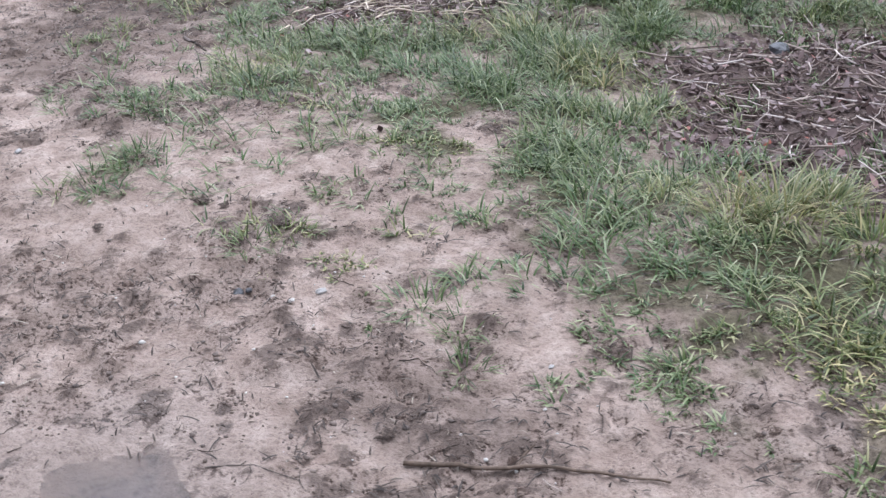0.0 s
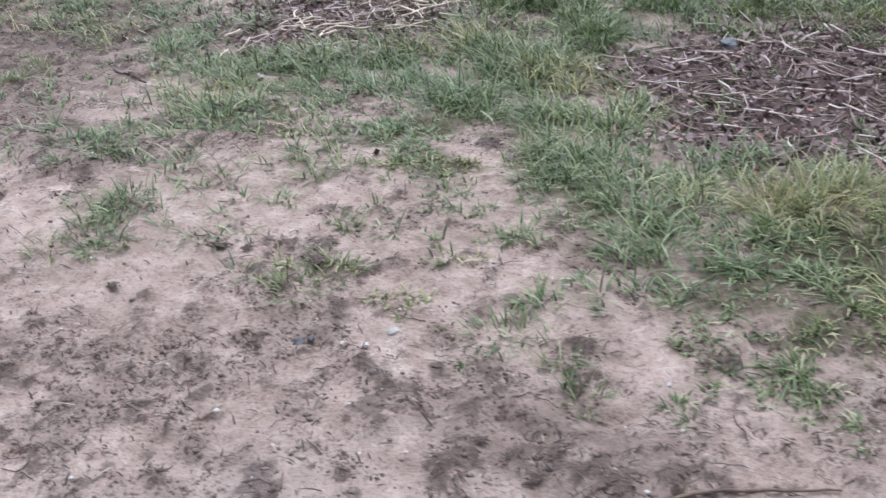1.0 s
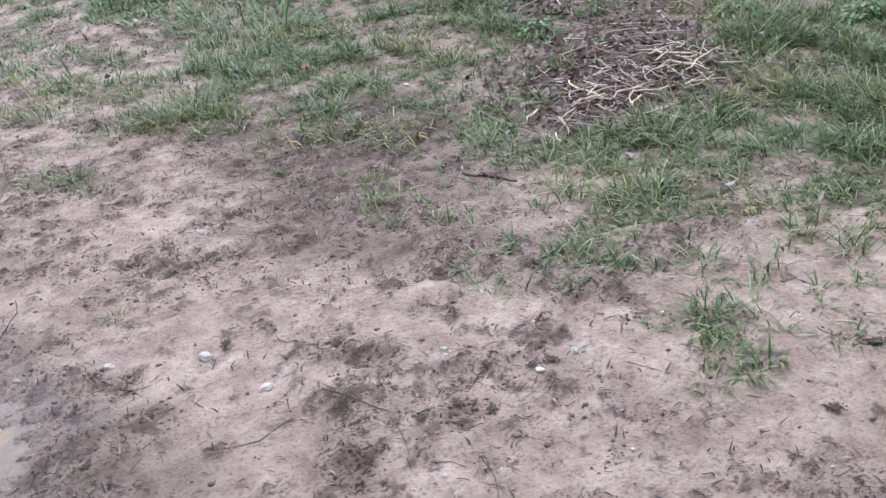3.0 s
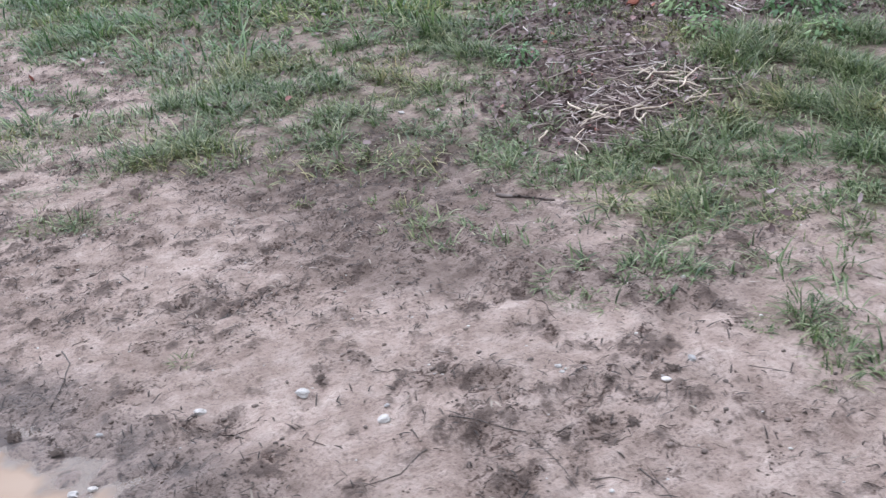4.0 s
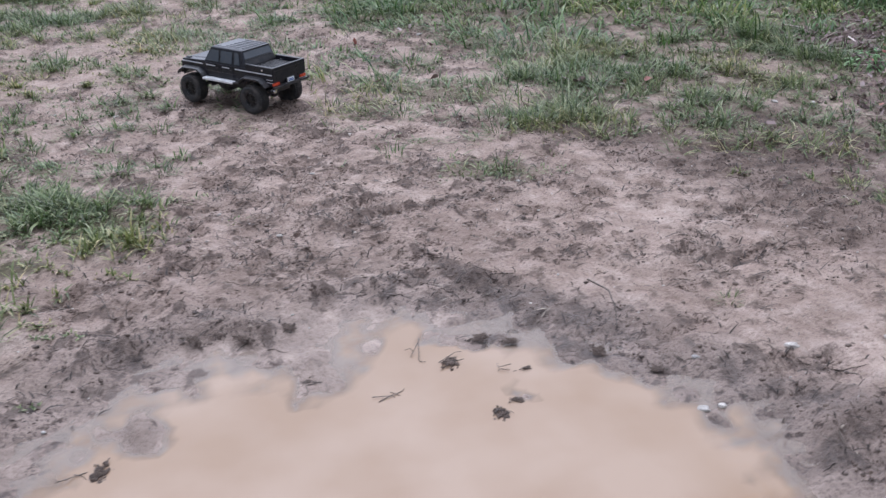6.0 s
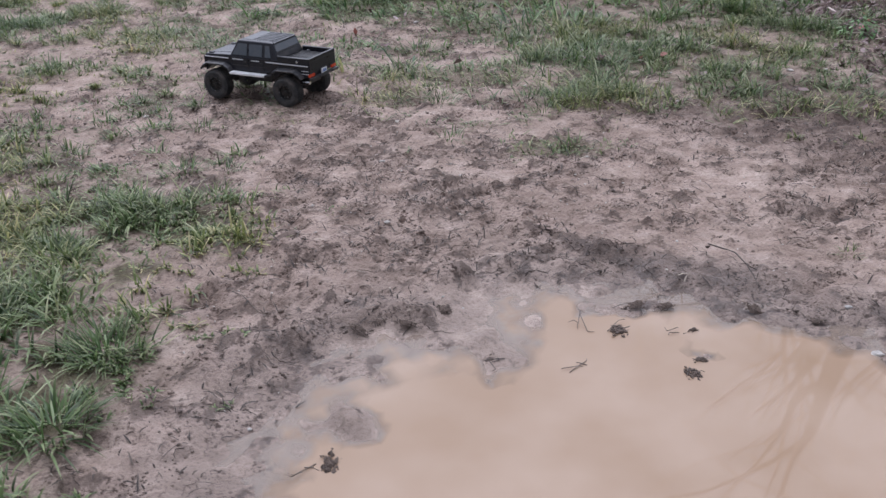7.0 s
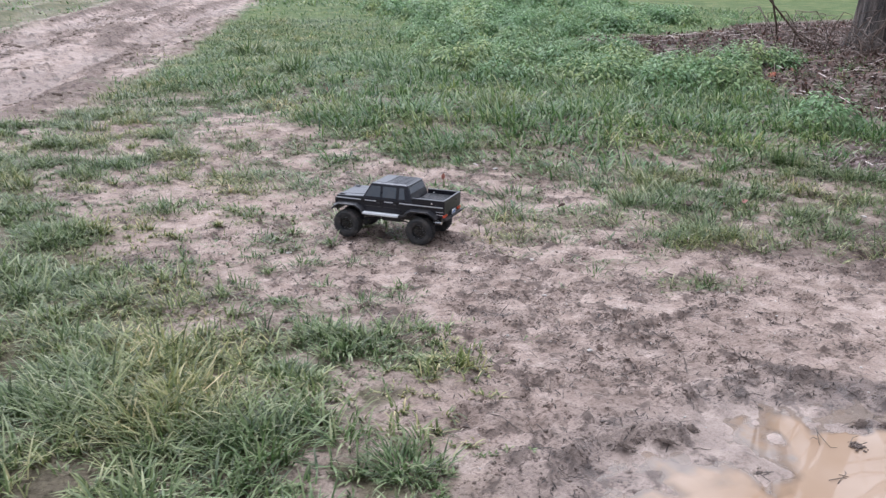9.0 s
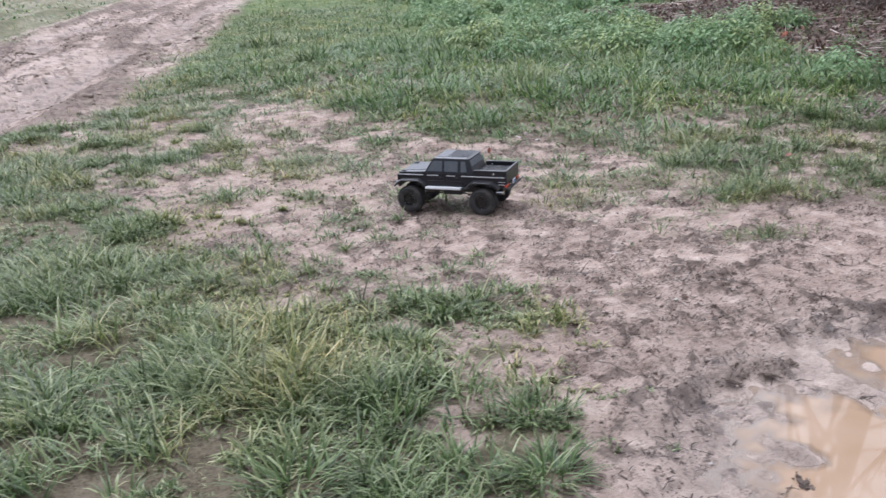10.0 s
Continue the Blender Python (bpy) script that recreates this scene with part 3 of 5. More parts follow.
def joined(bm, own):
    if bm is None:
        return own
    me = bpy.data.meshes.new("scratch")
    own.to_mesh(me)
    own.free()
    bm.from_mesh(me)
    bpy.data.meshes.remove(me)
    return bm


def prism(profile, x0, x1, bevel=0.0, bm=None):
    """A side outline of (y, z) drawn out from x0 to x1."""
    own = bmesh.new()
    a, b = [own.verts.new((x0, y, z)) for y, z in profile], [own.verts.new((x1, y, z)) for y, z in profile]
    own.faces.new(a)
    own.faces.new(b[::-1])
    for i in range(len(a)):
        own.faces.new((a[i - 1], a[i], b[i], b[i - 1]))
    bmesh.ops.recalc_face_normals(own, faces=own.faces)
    if bevel:
        bmesh.ops.bevel(own, geom=[e for e in own.edges if e.calc_face_angle(0) > 0.6], offset=bevel, segments=2, affect="EDGES", profile=0.6)
    return joined(bm, own)


def loft(rings, closed=True, bm=None, bevel=0.0):
    own = bmesh.new()
    rows = [[own.verts.new(p) for p in ring] for ring in rings]
    for a, b in zip(rows, rows[1:]):
        for i in range(len(a)):
            own.faces.new((a[i - 1], a[i], b[i], b[i - 1]))
    if closed:
        own.faces.new(rows[0])
        own.faces.new(rows[-1][::-1])
    bmesh.ops.recalc_face_normals(own, faces=own.faces)
    if bevel:
        bmesh.ops.bevel(own, geom=[e for e in own.edges if e.calc_face_angle(0) > 0.35], offset=bevel, segments=2, affect="EDGES", profile=0.6)
    return joined(bm, own)


def rod(points, radii, sides=6, bm=None):
    """A tapered, bent round bar through the points."""
    rings = []
    pts = [Vector(p) for p in points]
    for i, p in enumerate(pts):
        way = (pts[min(i + 1, len(pts) - 1)] - pts[max(i - 1, 0)]).normalized()
        side = way.orthogonal().normalized()
        if i and abs(side.dot(last)) < 0.99:
            side = (last - way * last.dot(way)).normalized()
        last = side
        up = way.cross(side)
        rings.append([p + radii[i] * (math.cos(2 * math.pi * k / sides) * side + math.sin(2 * math.pi * k / sides) * up) for k in range(sides)])
    return loft(rings, bm=bm)


def lathe(profile, count, bm=None):
    """A body of revolution about the x axis from rows of (x, radius)."""
    own = bmesh.new()
    rows = [[own.verts.new((x, r * math.cos(2 * math.pi * k / count), r * math.sin(2 * math.pi * k / count))) for k in range(count)] for x, r in profile]
    for a, b in zip(rows, rows[1:]):
        for i in range(count):
            own.faces.new((a[i - 1], a[i], b[i], b[i - 1]))
    own.faces.new(rows[0])
    own.faces.new(rows[-1][::-1])
    return joined(bm, own)


# ---- ground: one sheet, fine where the car drives, wide out to the horizon ----
def stretched(low, high, step, reach, below, above):
    """Even steps from low to high, then steps that grow out to the reach on both sides."""
    at = list(np.arange(low, high, step))
    for grow, sign in ((above, 1), (below, -1)):
        gap, edge = step, at[-1] if sign > 0 else at[0]
        while abs(edge) < reach:
            gap *= grow
            edge += sign * gap
            at.append(edge)
    return np.sort(np.array(at))


gx, gy = stretched(-4.3, 1.3, 0.0145, 420, 1.06, 1.06), stretched(1.45, 5.0, 0.0145, 420, 1.15, 1.016)
X, Y = np.meshgrid(gx, gy)
X, Y = X.ravel(), Y.ravel()
n, m = len(gx), len(gy)
corner = (np.arange(m - 1)[:, None] * n + np.arange(n - 1)[None, :]).ravel()
quads = np.stack([corner, corner + 1, corner + n + 1, corner + n], 1)
cover_now, litter_now, damp_now, shore_now, height_now = grass_cover(X, Y), litter(X, Y), dampness(X, Y), shore(X, Y), height(X, Y)
churn_now = churn(X, Y, damp_now)
heap_now = heap(X, Y, churn_now)
streaks = 0.4 * rut_depth(X, Y)[1] * smooth(0.5, 0.4, fbm(X * 0.903 - Y * 0.43, (X * 0.43 + Y * 0.903) * 0.12, 4.5, 69))
meadow = cover_now * np.maximum.reduce([smooth(8.5, 11.0, Y), smooth(1.5, 2.1, X), smooth(-4.9, -5.5, X)]) * (1 - litter_now)
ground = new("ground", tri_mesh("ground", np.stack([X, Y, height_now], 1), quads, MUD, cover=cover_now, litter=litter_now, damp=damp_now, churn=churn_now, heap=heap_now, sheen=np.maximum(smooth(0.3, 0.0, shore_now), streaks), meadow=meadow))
tagged(ground, "trodden pale brown mud with damp dark patches and soil under grass", "ground", kind="structure")


def on_sheet(values):
    """A function of the plan that reads the values between the ground sheet's points."""
    table = values.reshape(m, n)

    def read(x, y):
        i, j = np.clip(np.searchsorted(gx, x) - 1, 0, n - 2), np.clip(np.searchsorted(gy, y) - 1, 0, m - 2)
        u, v = np.clip((x - gx[i]) / (gx[i + 1] - gx[i]), 0, 1), np.clip((y - gy[j]) / (gy[j + 1] - gy[j]), 0, 1)
        return (table[j, i] * (1 - u) + table[j, i + 1] * u) * (1 - v) + (table[j + 1, i] * (1 - u) + table[j + 1, i + 1] * u) * v

    return read


# from here on the plan's values are read off the sheet, so that all things rest on it
height, grass_cover, litter, shore, churn, heap = (on_sheet(v) for v in (height_now, cover_now, litter_now, shore_now, churn_now, heap_now))


def water_sheet(name, x0, x1, y0, y1, mat, label):
    step = 0.02
    ax, ay = np.arange(x0, x1, step), np.arange(y0, y1, step)
    U, V = (a.ravel() for a in np.meshgrid(ax, ay))
    n, m = len(ax), len(ay)
    corner = (np.arange(m - 1)[:, None] * n + np.arange(n - 1)[None, :]).ravel()
    corner = corner[shore(U, V)[corner] < 0.04]
    used, back = np.unique(np.stack([corner, corner + 1, corner + n + 1, corner + n], 1), return_inverse=True)
    U, V = U[used], V[used]
    me = tri_mesh(name, np.stack([U, V, np.full(len(U), WATER)], 1), back.reshape(-1, 4), mat, depth=np.maximum(0, WATER - height(U, V)))
    return tagged(new(name, me), label, "puddle", kind="structure")


water_sheet("water", -3.9, -2.2, 2.1, 3.7, PUDDLE_WATER, "shallow puddle of murky tan rainwater in the mud")
water_sheet("water", -0.65, -0.1, 1.2, 1.85, POOL_WATER, "small grey shallow pool of rainwater in the mud")

# ---- grass and other stuff on the ground ----
rng = np.random.default_rng(4)


def strewn(count, x0, x1, y0, y1, chance):
    """Random places of a rectangle, kept with the chance that the plan gives there."""
    x, y = rng.uniform(x0, x1, count), rng.uniform(y0, y1, count)
    keep = rng.random(count) < chance(x, y)
    return x[keep], y[keep]


def blades(x, y, z, turn, length, width, lean, droop):
    """Curved tapering blades, 7 points each: base pair, two pairs, tip."""
    k = len(x)
    px, pz, last = np.zeros(k), np.zeros(k), None
    sx, sy = -np.sin(turn), np.cos(turn)
    out, tips = np.zeros((k, 7, 3)), np.zeros((k, 7))
    for i, (s, w) in enumerate(((0, 0.75), (0.36, 1.0), (0.72, 0.7), (1.0, 0.0))):
        if i:
            angle = lean + droop * (s - 0.18)
            px, pz = px + length * (s - last) * np.sin(angle), pz + length * (s - last) * np.cos(angle)
        last = s
        cx, cy, cz = x + px * np.cos(turn), y + px * np.sin(turn), z + np.maximum(pz, 0.004 if i else -0.004)
        if i < 3:
            for j, sign in enumerate((-1, 1)):
                out[:, 2 * i + j] = np.stack([cx + sign * sx * width * w / 2, cy + sign * sy * width * w / 2, cz], 1)
                tips[:, 2 * i + j] = s
        else:
            out[:, 6] = np.stack([cx, cy, cz], 1)
            tips[:, 6] = 1
    faces = np.array([(0, 1, 3), (0, 3, 2), (2, 3, 5), (2, 5, 4), (4, 5, 6)])
    tris = (np.arange(k)[:, None, None] * 7 + faces[None]).reshape(-1, 3)
    return out.reshape(-1, 3), tris, tips.ravel()


def sward(x, y, per, spread, length, width, flat=1.0):
    """Blades in clumps about the given places."""
    k = len(x)
    size = rng.uniform(0.6, 1.4, k) * (0.6 + 0.45 * grass_cover(x, y)) * (0.5 + 0.9 * fbm(x, y, 1.7, 81)) * (0.5 + 1.05 * smooth(0.3, 0.72, fbm(x, y, 5.5, 83)))
    who = np.repeat(np.arange(k), per)
    total = len(who)
    turn, r = rng.uniform(0, 2 * np.pi, total), spread * np.sqrt(rng.random(total)) * size[who]
    comb = 2 * np.pi * fbm(x, y, 1.1, 91)[who]
    bx, by = x[who] + r * np.cos(turn), y[who] + r * np.sin(turn)
    turn = np.where(rng.random(total) < 0.35, comb + rng.normal(0, 0.6, total), turn + rng.normal(0, 0.7, total))
    ln = length * size[who] * rng.uniform(0.5, 1.25, total)
    lean = np.clip(rng.normal(0.75, 0.32, total) * flat, 0.05, 1.4)
    return blades(bx, by, height(x, y)[who] - 0.004, turn, ln, width * rng.uniform(0.7, 1.3, total), lean, rng.uniform(0.5, 1.7, total))


def grass_field(label, mat, count, area, chance, per, spread, length, width, flat=1.0):
    x, y = strewn(count, *area, chance)
    v, t, tip = sward(x, y, per, spread, length, width, flat)
    return tagged(new("grass", tri_mesh("grass", v, t, mat, tip=tip)), label, "grass", kind="stuff")


def tufty(x, y):
    return grass_cover(x, y) * (0.22 + 0.78 * smooth(0.4, 0.56, fbm(x, y, 8.5, 64, 2)))


grass_field("green tussocky meadow grass beside the muddy track", GRASS, 26500, (-1.9, 2.6, 1.6, 5.6), tufty, 13, 0.031, 0.07, 0.0041, 0.9)
grass_field("grey-green coarse grass on the verge of the puddle", COARSE_GRASS, 19500, (-6.2, -3.2, 2.6, 8.6), tufty, 15, 0.025, 0.062, 0.0046, 0.72)
grass_field("short sparse grass growing through trampled mud", GRASS, 15000, (-4.4, -1.7, 4.0, 9.0), grass_cover, 8, 0.05, 0.045, 0.0042)
def lush(x, y):
    across = (x + 4.1) * TRACK[1] + (y - 8.13) * TRACK[0]
    return grass_cover(x, y) * (0.22 + 0.78 * smooth(0.9, 2.7, across + 1.6 * (fbm(x, y, 1.1, 66) - 0.5)) * smooth(4.8, 6.2, y + 0.5 * x))


def short_turf(x, y):
    return grass_cover(x, y) - 0.85 * lush(x, y)


grass_field("long green meadow grass before the tree", LUSH_GRASS, 15000, (-2.6, 4.4, 5.4, 11.0), lush, 9, 0.055, 0.105, 0.0078)
grass_field("short green meadow grass beyond the weeds", LUSH_GRASS, 15000, (-3.6, 9.0, 9.5, 20.0), lush, 4, 0.09, 0.075, 0.0105)
grass_field("distant pale green meadow grass", LUSH_GRASS, 6000, (-6.0, 12.0, 19.0, 36.0), grass_cover, 4, 0.16, 0.12, 0.026)

grass_field("short yellow-green turf along the muddy track", GRASS, 22000, (-3.4, 1.6, 5.2, 16.0), short_turf, 8, 0.06, 0.05, 0.007, 0.9)
thatch = lambda x, y: grass_cover(x, y) * smooth(0.47, 0.6, fbm(x, y, 4.2, 87))
grass_field("straw-coloured dead grass among green blades", DRY_GRASS, 6000, (-1.9, 1.7, 1.6, 5.6), thatch, 8, 0.05, 0.05, 0.003, 1.25)
grass_field("straw-coloured dead grass on the verge of the puddle", DRY_GRASS, 2000, (-5.2, -3.2, 2.6, 6.9), thatch, 8, 0.05, 0.06, 0.003, 1.25)
grass_field("yellowed patches in the meadow grass", DRY_GRASS, 4500, (-3.6, 4.0, 5.2, 10.5), thatch, 6, 0.07, 0.07, 0.005, 1.2)


def sticks_mesh(name, x, y, lift, length, thick, mat, slope=0.12):
    """Thin bent stems lying about: three-sided, two joints each."""
    k = len(x)
    turn, tilt = rng.uniform(0, 2 * np.pi, k), rng.normal(0, slope, k)
    kink = rng.normal(0, 0.25, k)
    base = height(x, y) + lift + thick
    pts = np.zeros((k, 3, 3))
    way = np.stack([np.cos(turn), np.sin(turn), np.sin(tilt)], 1)
    way2 = np.stack([np.cos(turn + kink), np.sin(turn + kink), np.sin(tilt * 0.4)], 1)
    pts[:, 1] = np.stack([x, y, base], 1)
    pts[:, 0] = pts[:, 1] - way * length[:, None] / 2
    pts[:, 2] = pts[:, 1] + way2 * length[:, None] / 2
    for j in (0, 2):
        pts[:, j, 2] = np.maximum(pts[:, j, 2], height(pts[:, j, 0], pts[:, j, 1]) + thick * 0.6)
    side = np.stack([-np.sin(turn), np.cos(turn), np.zeros(k)], 1)
    verts = np.zeros((k, 9, 3))
    for j, w in enumerate((0.75, 1.0, 0.6)):
        for q, (a, b) in enumerate(((-0.87, -0.5), (0.87, -0.5), (0.0, 1.0))):
            verts[:, 3 * j + q] = pts[:, j] + thick[:, None] * w * (a * side + b * np.array([0, 0, 1.0]))
    faces = [(0, 2, 1), (6, 7, 8)]
    for j in (0, 3):
        for q in range(3):
            a, b = j + q, j + (q + 1) % 3
            faces += [(a, b, b + 3), (a, b + 3, a + 3)]
    tris = (np.arange(k)[:, None, None] * 9 + np.array(faces)[None]).reshape(-1, 3)
    return tri_mesh(name, verts.reshape(-1, 3), tris, mat, tip=np.zeros(k * 9))


def strands_mesh(name, x, y, length, thick, mat, joints=7, curl=0.5):
    """Thin wandering roots lying on the ground: three-sided tubes of several joints."""
    k = len(x)
    turn, bend = rng.uniform(0, 2 * np.pi, k), rng.normal(0, curl * 0.5, k)
    px, py = x.copy(), y.copy()
    verts = np.zeros((k, joints, 3, 3))
    for j in range(joints):
        z = height(px, py) + thick * 0.5 + 0.003 * rng.random(k)
        w = thick * (1 - 0.6 * j / joints)
        for q, (a, b) in enumerate(((-0.87, -0.5), (0.87, -0.5), (0.0, 1.0))):
            verts[:, j, q] = np.stack([px - np.sin(turn) * a * w, py + np.cos(turn) * a * w, z + b * w], 1)
        turn = turn + bend + rng.normal(0, curl, k)
        px, py = px + np.cos(turn) * length / (joints - 1), py + np.sin(turn) * length / (joints - 1)
    faces = []
    for j in range(joints - 1):
        for q in range(3):
            a, b = 3 * j + q, 3 * j + (q + 1) % 3
            faces += [(a, b, b + 3), (a, b + 3, a + 3)]
    tris = (np.arange(k)[:, None, None] * 3 * joints + np.array(faces)[None]).reshape(-1, 3)
    return tri_mesh(name, verts.reshape(-1, 3), tris, mat, tip=np.zeros(k * 3 * joints))


def leaves_mesh(name, x, y, size, mat, lift=0.012):
    """Curled dead leaves: a folded lens of eight triangles each."""
    k = len(x)
    shape = np.array([(-1, 0, 0.25), (-0.45, 0.5, 0.1), (0.25, 0.55, 0.15), (1, 0, 0.5), (0.25, -0.55, 0.15), (-0.45, -0.5, 0.1), (-0.3, 0, -0.1), (0.35, 0, -0.05)])
    p = np.repeat(shape[None], k, 0) * (1 + 0.3 * rng.normal(0, 1, (k, 8, 1)) * 0.6)
    p[:, :, 2] = p[:, :, 2] * rng.normal(0.3, 0.9, (k, 1)) + rng.normal(0, 0.1, (k, 8))
    a, b, c = rng.uniform(0, 2 * np.pi, k), rng.normal(0, 0.4, k), rng.normal(0, 0.4, k)
    p[:, :, 2] += p[:, :, 0] * np.tan(np.clip(b, -0.9, 0.9))[:, None] + p[:, :, 1] * np.tan(np.clip(c, -0.9, 0.9))[:, None]
    px = p[:, :, 0] * np.cos(a)[:, None] - p[:, :, 1] * np.sin(a)[:, None]
    py = p[:, :, 0] * np.sin(a)[:, None] + p[:, :, 1] * np.cos(a)[:, None]
    base = height(x, y) + rng.uniform(0.0, lift, k) + 0.3 * size
    v = np.stack([x[:, None] + px * size[:, None], y[:, None] + py * size[:, None], base[:, None] + p[:, :, 2] * size[:, None]], 2)
    faces = np.array([(0, 6, 1), (1, 6, 2), (6, 7, 2), (2, 7, 3), (7, 4, 3), (6, 4, 7), (6, 5, 4), (0, 5, 6)])
    tris = (np.arange(k)[:, None, None] * 8 + faces[None]).reshape(-1, 3)
    return tri_mesh(name, v.reshape(-1, 3), tris, mat, tip=np.zeros(k * 8))


def lumps_mesh(name, x, y, size, mat, sink=0.3):
    """Irregular small lumps: distorted octahedra cut once."""
    bm = bmesh.new()
    bmesh.ops.create_icosphere(bm, subdivisions=1, radius=1)
    ball, faces = np.array([v.co[:] for v in bm.verts]), np.array([[v.index for v in f.verts] for f in bm.faces])
    bm.free()
    k, q = len(x), len(ball)
    r = rng.uniform(0.6, 1.25, (k, q, 1))
    v = ball[None] * r * np.stack([rng.uniform(0.7, 1.5, k), rng.uniform(0.7, 1.3, k), rng.uniform(0.4, 0.8, k)], 1)[:, None, :] * size[:, None, None]
    v += np.stack([x, y, height(x, y) + size * (0.5 - sink)], 1)[:, None, :]
    tris = (np.arange(k)[:, None, None] * q + faces[None]).reshape(-1, 3)
    return tri_mesh(name, v.reshape(-1, 3), tris, mat)


def bare(x, y):
    return (1 - grass_cover(x, y)) * (1 - litter(x, y)) * (shore(x, y) > 0.02)


def strewn_stuff(name, me, label, category):
    return tagged(new(name, me), label, category, kind="stuff")


def loose_places(x, y):
    return bare(x, y) * (0.02 + 0.23 * churn(x, y) + 0.75 * heap(x, y))


def heaped(count, area, chance, per, spread):
    """Small heaps: places scattered about centres, with each heap's size."""
    x, y = strewn(count, *area, chance)
    size = np.minimum(rng.gamma(2.0, 0.5, len(x)) + 0.35, 2.6)
    who = np.repeat(np.arange(len(x)), np.maximum(2, (per * size).astype(int)))
    turn, long = rng.uniform(0, np.pi, len(x)), rng.uniform(0.8, 2.2, len(x))
    u, v = rng.normal(0, spread, len(who)) * size[who] * long[who], rng.normal(0, spread, len(who)) * size[who] / long[who]
    c, s = np.cos(turn[who]), np.sin(turn[who])
    return x[who] + u * c - v * s, y[who] + u * s + v * c, size[who]


PATH_MUD = (-4.4, 1.4, 1.5, 7.2)
x, y, size = heaped(12000, PATH_MUD, loose_places, 5, 0.007)
dry = shore(x, y) > 0.01
x, y, size = x[dry], y[dry], size[dry]
strewn_stuff("mud_crumbs", lumps_mesh("mud_crumbs", x, y, rng.uniform(0.0012, 0.0032, len(x)) * np.sqrt(size), DARK_CLOD, 0.45), "dark wet crumbs of trodden mud in small heaps", "mud")
x, y, size = heaped(40000, PATH_MUD, lambda x, y: bare(x, y) * (0.025 + 0.3 * churn(x, y) * (0.45 + 0.55 * smooth(3.3, 3.9, y + 0.25 * (x + 3))) + 0.2 * heap(x, y)), 4, 0.02)
dry = shore(x, y) > -0.02
x, y, size = x[dry], y[dry], size[dry]
k = len(x)
v, t, tip = blades(x, y, height(x, y) + 0.002, rng.uniform(0, 2 * np.pi, k), np.minimum(rng.gamma(2.2, 0.007, k) + 0.007, 0.05), rng.uniform(0.0018, 0.0042, k), np.clip(rng.normal(1.3, 0.2, k), 0.75, 1.55), rng.uniform(0.1, 0.9, k))
strewn_stuff("rotted_grass", tri_mesh("rotted_grass", v, t, ROTTED, tip=tip), "short dark rotted grass trodden into wet mud", "debris")
x, y = strewn(30000, *PATH_MUD, loose_places)
strewn_stuff("plant_debris", sticks_mesh("plant_debris", x, y, 0.0, rng.uniform(0.003, 0.014, len(x)), rng.uniform(0.0005, 0.0012, len(x)), DEBRIS), "dark rotted twig and root bits trodden into mud", "debris")
x, y = strewn(12000, -4.3, 1.3, 1.5, 7.2, lambda x, y: bare(x, y) * (0.25 + 0.75 * churn(x, y)))
strewn_stuff("mud_clods", lumps_mesh("mud_clods", x, y, np.minimum(rng.gamma(1.6, 0.0018, len(x)) + 0.0012, 0.0065), CLOD), "small crumbly clods of damp brown mud", "mud")


def ridges(x, y):
    across, along = x * 0.903 - y * 0.43, x * 0.43 + y * 0.903
    return rut_depth(x, y)[1] * (1 - grass_cover(x, y)) * (0.05 + 0.95 * smooth(0.56, 0.68, fbm(across, along * 0.3, 2.4, 97)))


x, y = strewn(24000, -6.5, 2.5, 7.5, 20.0, ridges)
strewn_stuff("mud_clods", lumps_mesh("mud_clods", x, y, np.minimum(rng.gamma(1.6, 0.007, len(x)) + 0.005, 0.034), TRACK_CLOD, 0.55), "rough dark clods thrown up along the wheel ruts", "mud")
x, y = strewn(2500, -6.5, 2.5, 7.5, 20.0, lambda x, y: 0.8 * rut_depth(x, y)[1] * (1 - grass_cover(x, y)))
strewn_stuff("mud_clods", lumps_mesh("mud_clods", x, y, np.minimum(rng.gamma(1.6, 0.004, len(x)) + 0.004, 0.02), TRACK_CLOD, 0.55), "small crumbled mud lumps on the far track", "mud")
x, y = strewn(9000, -4.2, 1.3, 1.5, 5.6, loose_places)
strewn_stuff("fine_roots", strands_mesh("fine_roots", x, y, np.minimum(rng.gamma(2.0, 0.014, len(x)) + 0.012, 0.1), rng.uniform(0.0005, 0.0013, len(x)), ROTTED, 6), "thin dark tangled roots lying on the mud", "roots")
x, y = strewn(1500, -4.3, 1.3, 1.5, 7.0, bare)
strewn_stuff("chalk_crumbs", lumps_mesh("chalk_crumbs", x, y, rng.gamma(1.6, 0.0009, len(x)) + 0.0012, CRUMB), "tiny white chalk crumbs scattered over the mud", "gravel")
x, y = strewn(900, -4.3, 1.6, 1.5, 7.0, lambda x, y: 0.25 * bare(x, y) + 0.5 * grass_cover(x, y))
strewn_stuff("straw_bits", sticks_mesh("straw_bits", x, y, 0.0, rng.uniform(0.012, 0.05, len(x)), rng.uniform(0.0007, 0.0014, len(x)), STRAW_STEM), "pale broken straw bits lying on mud and grass", "straw")

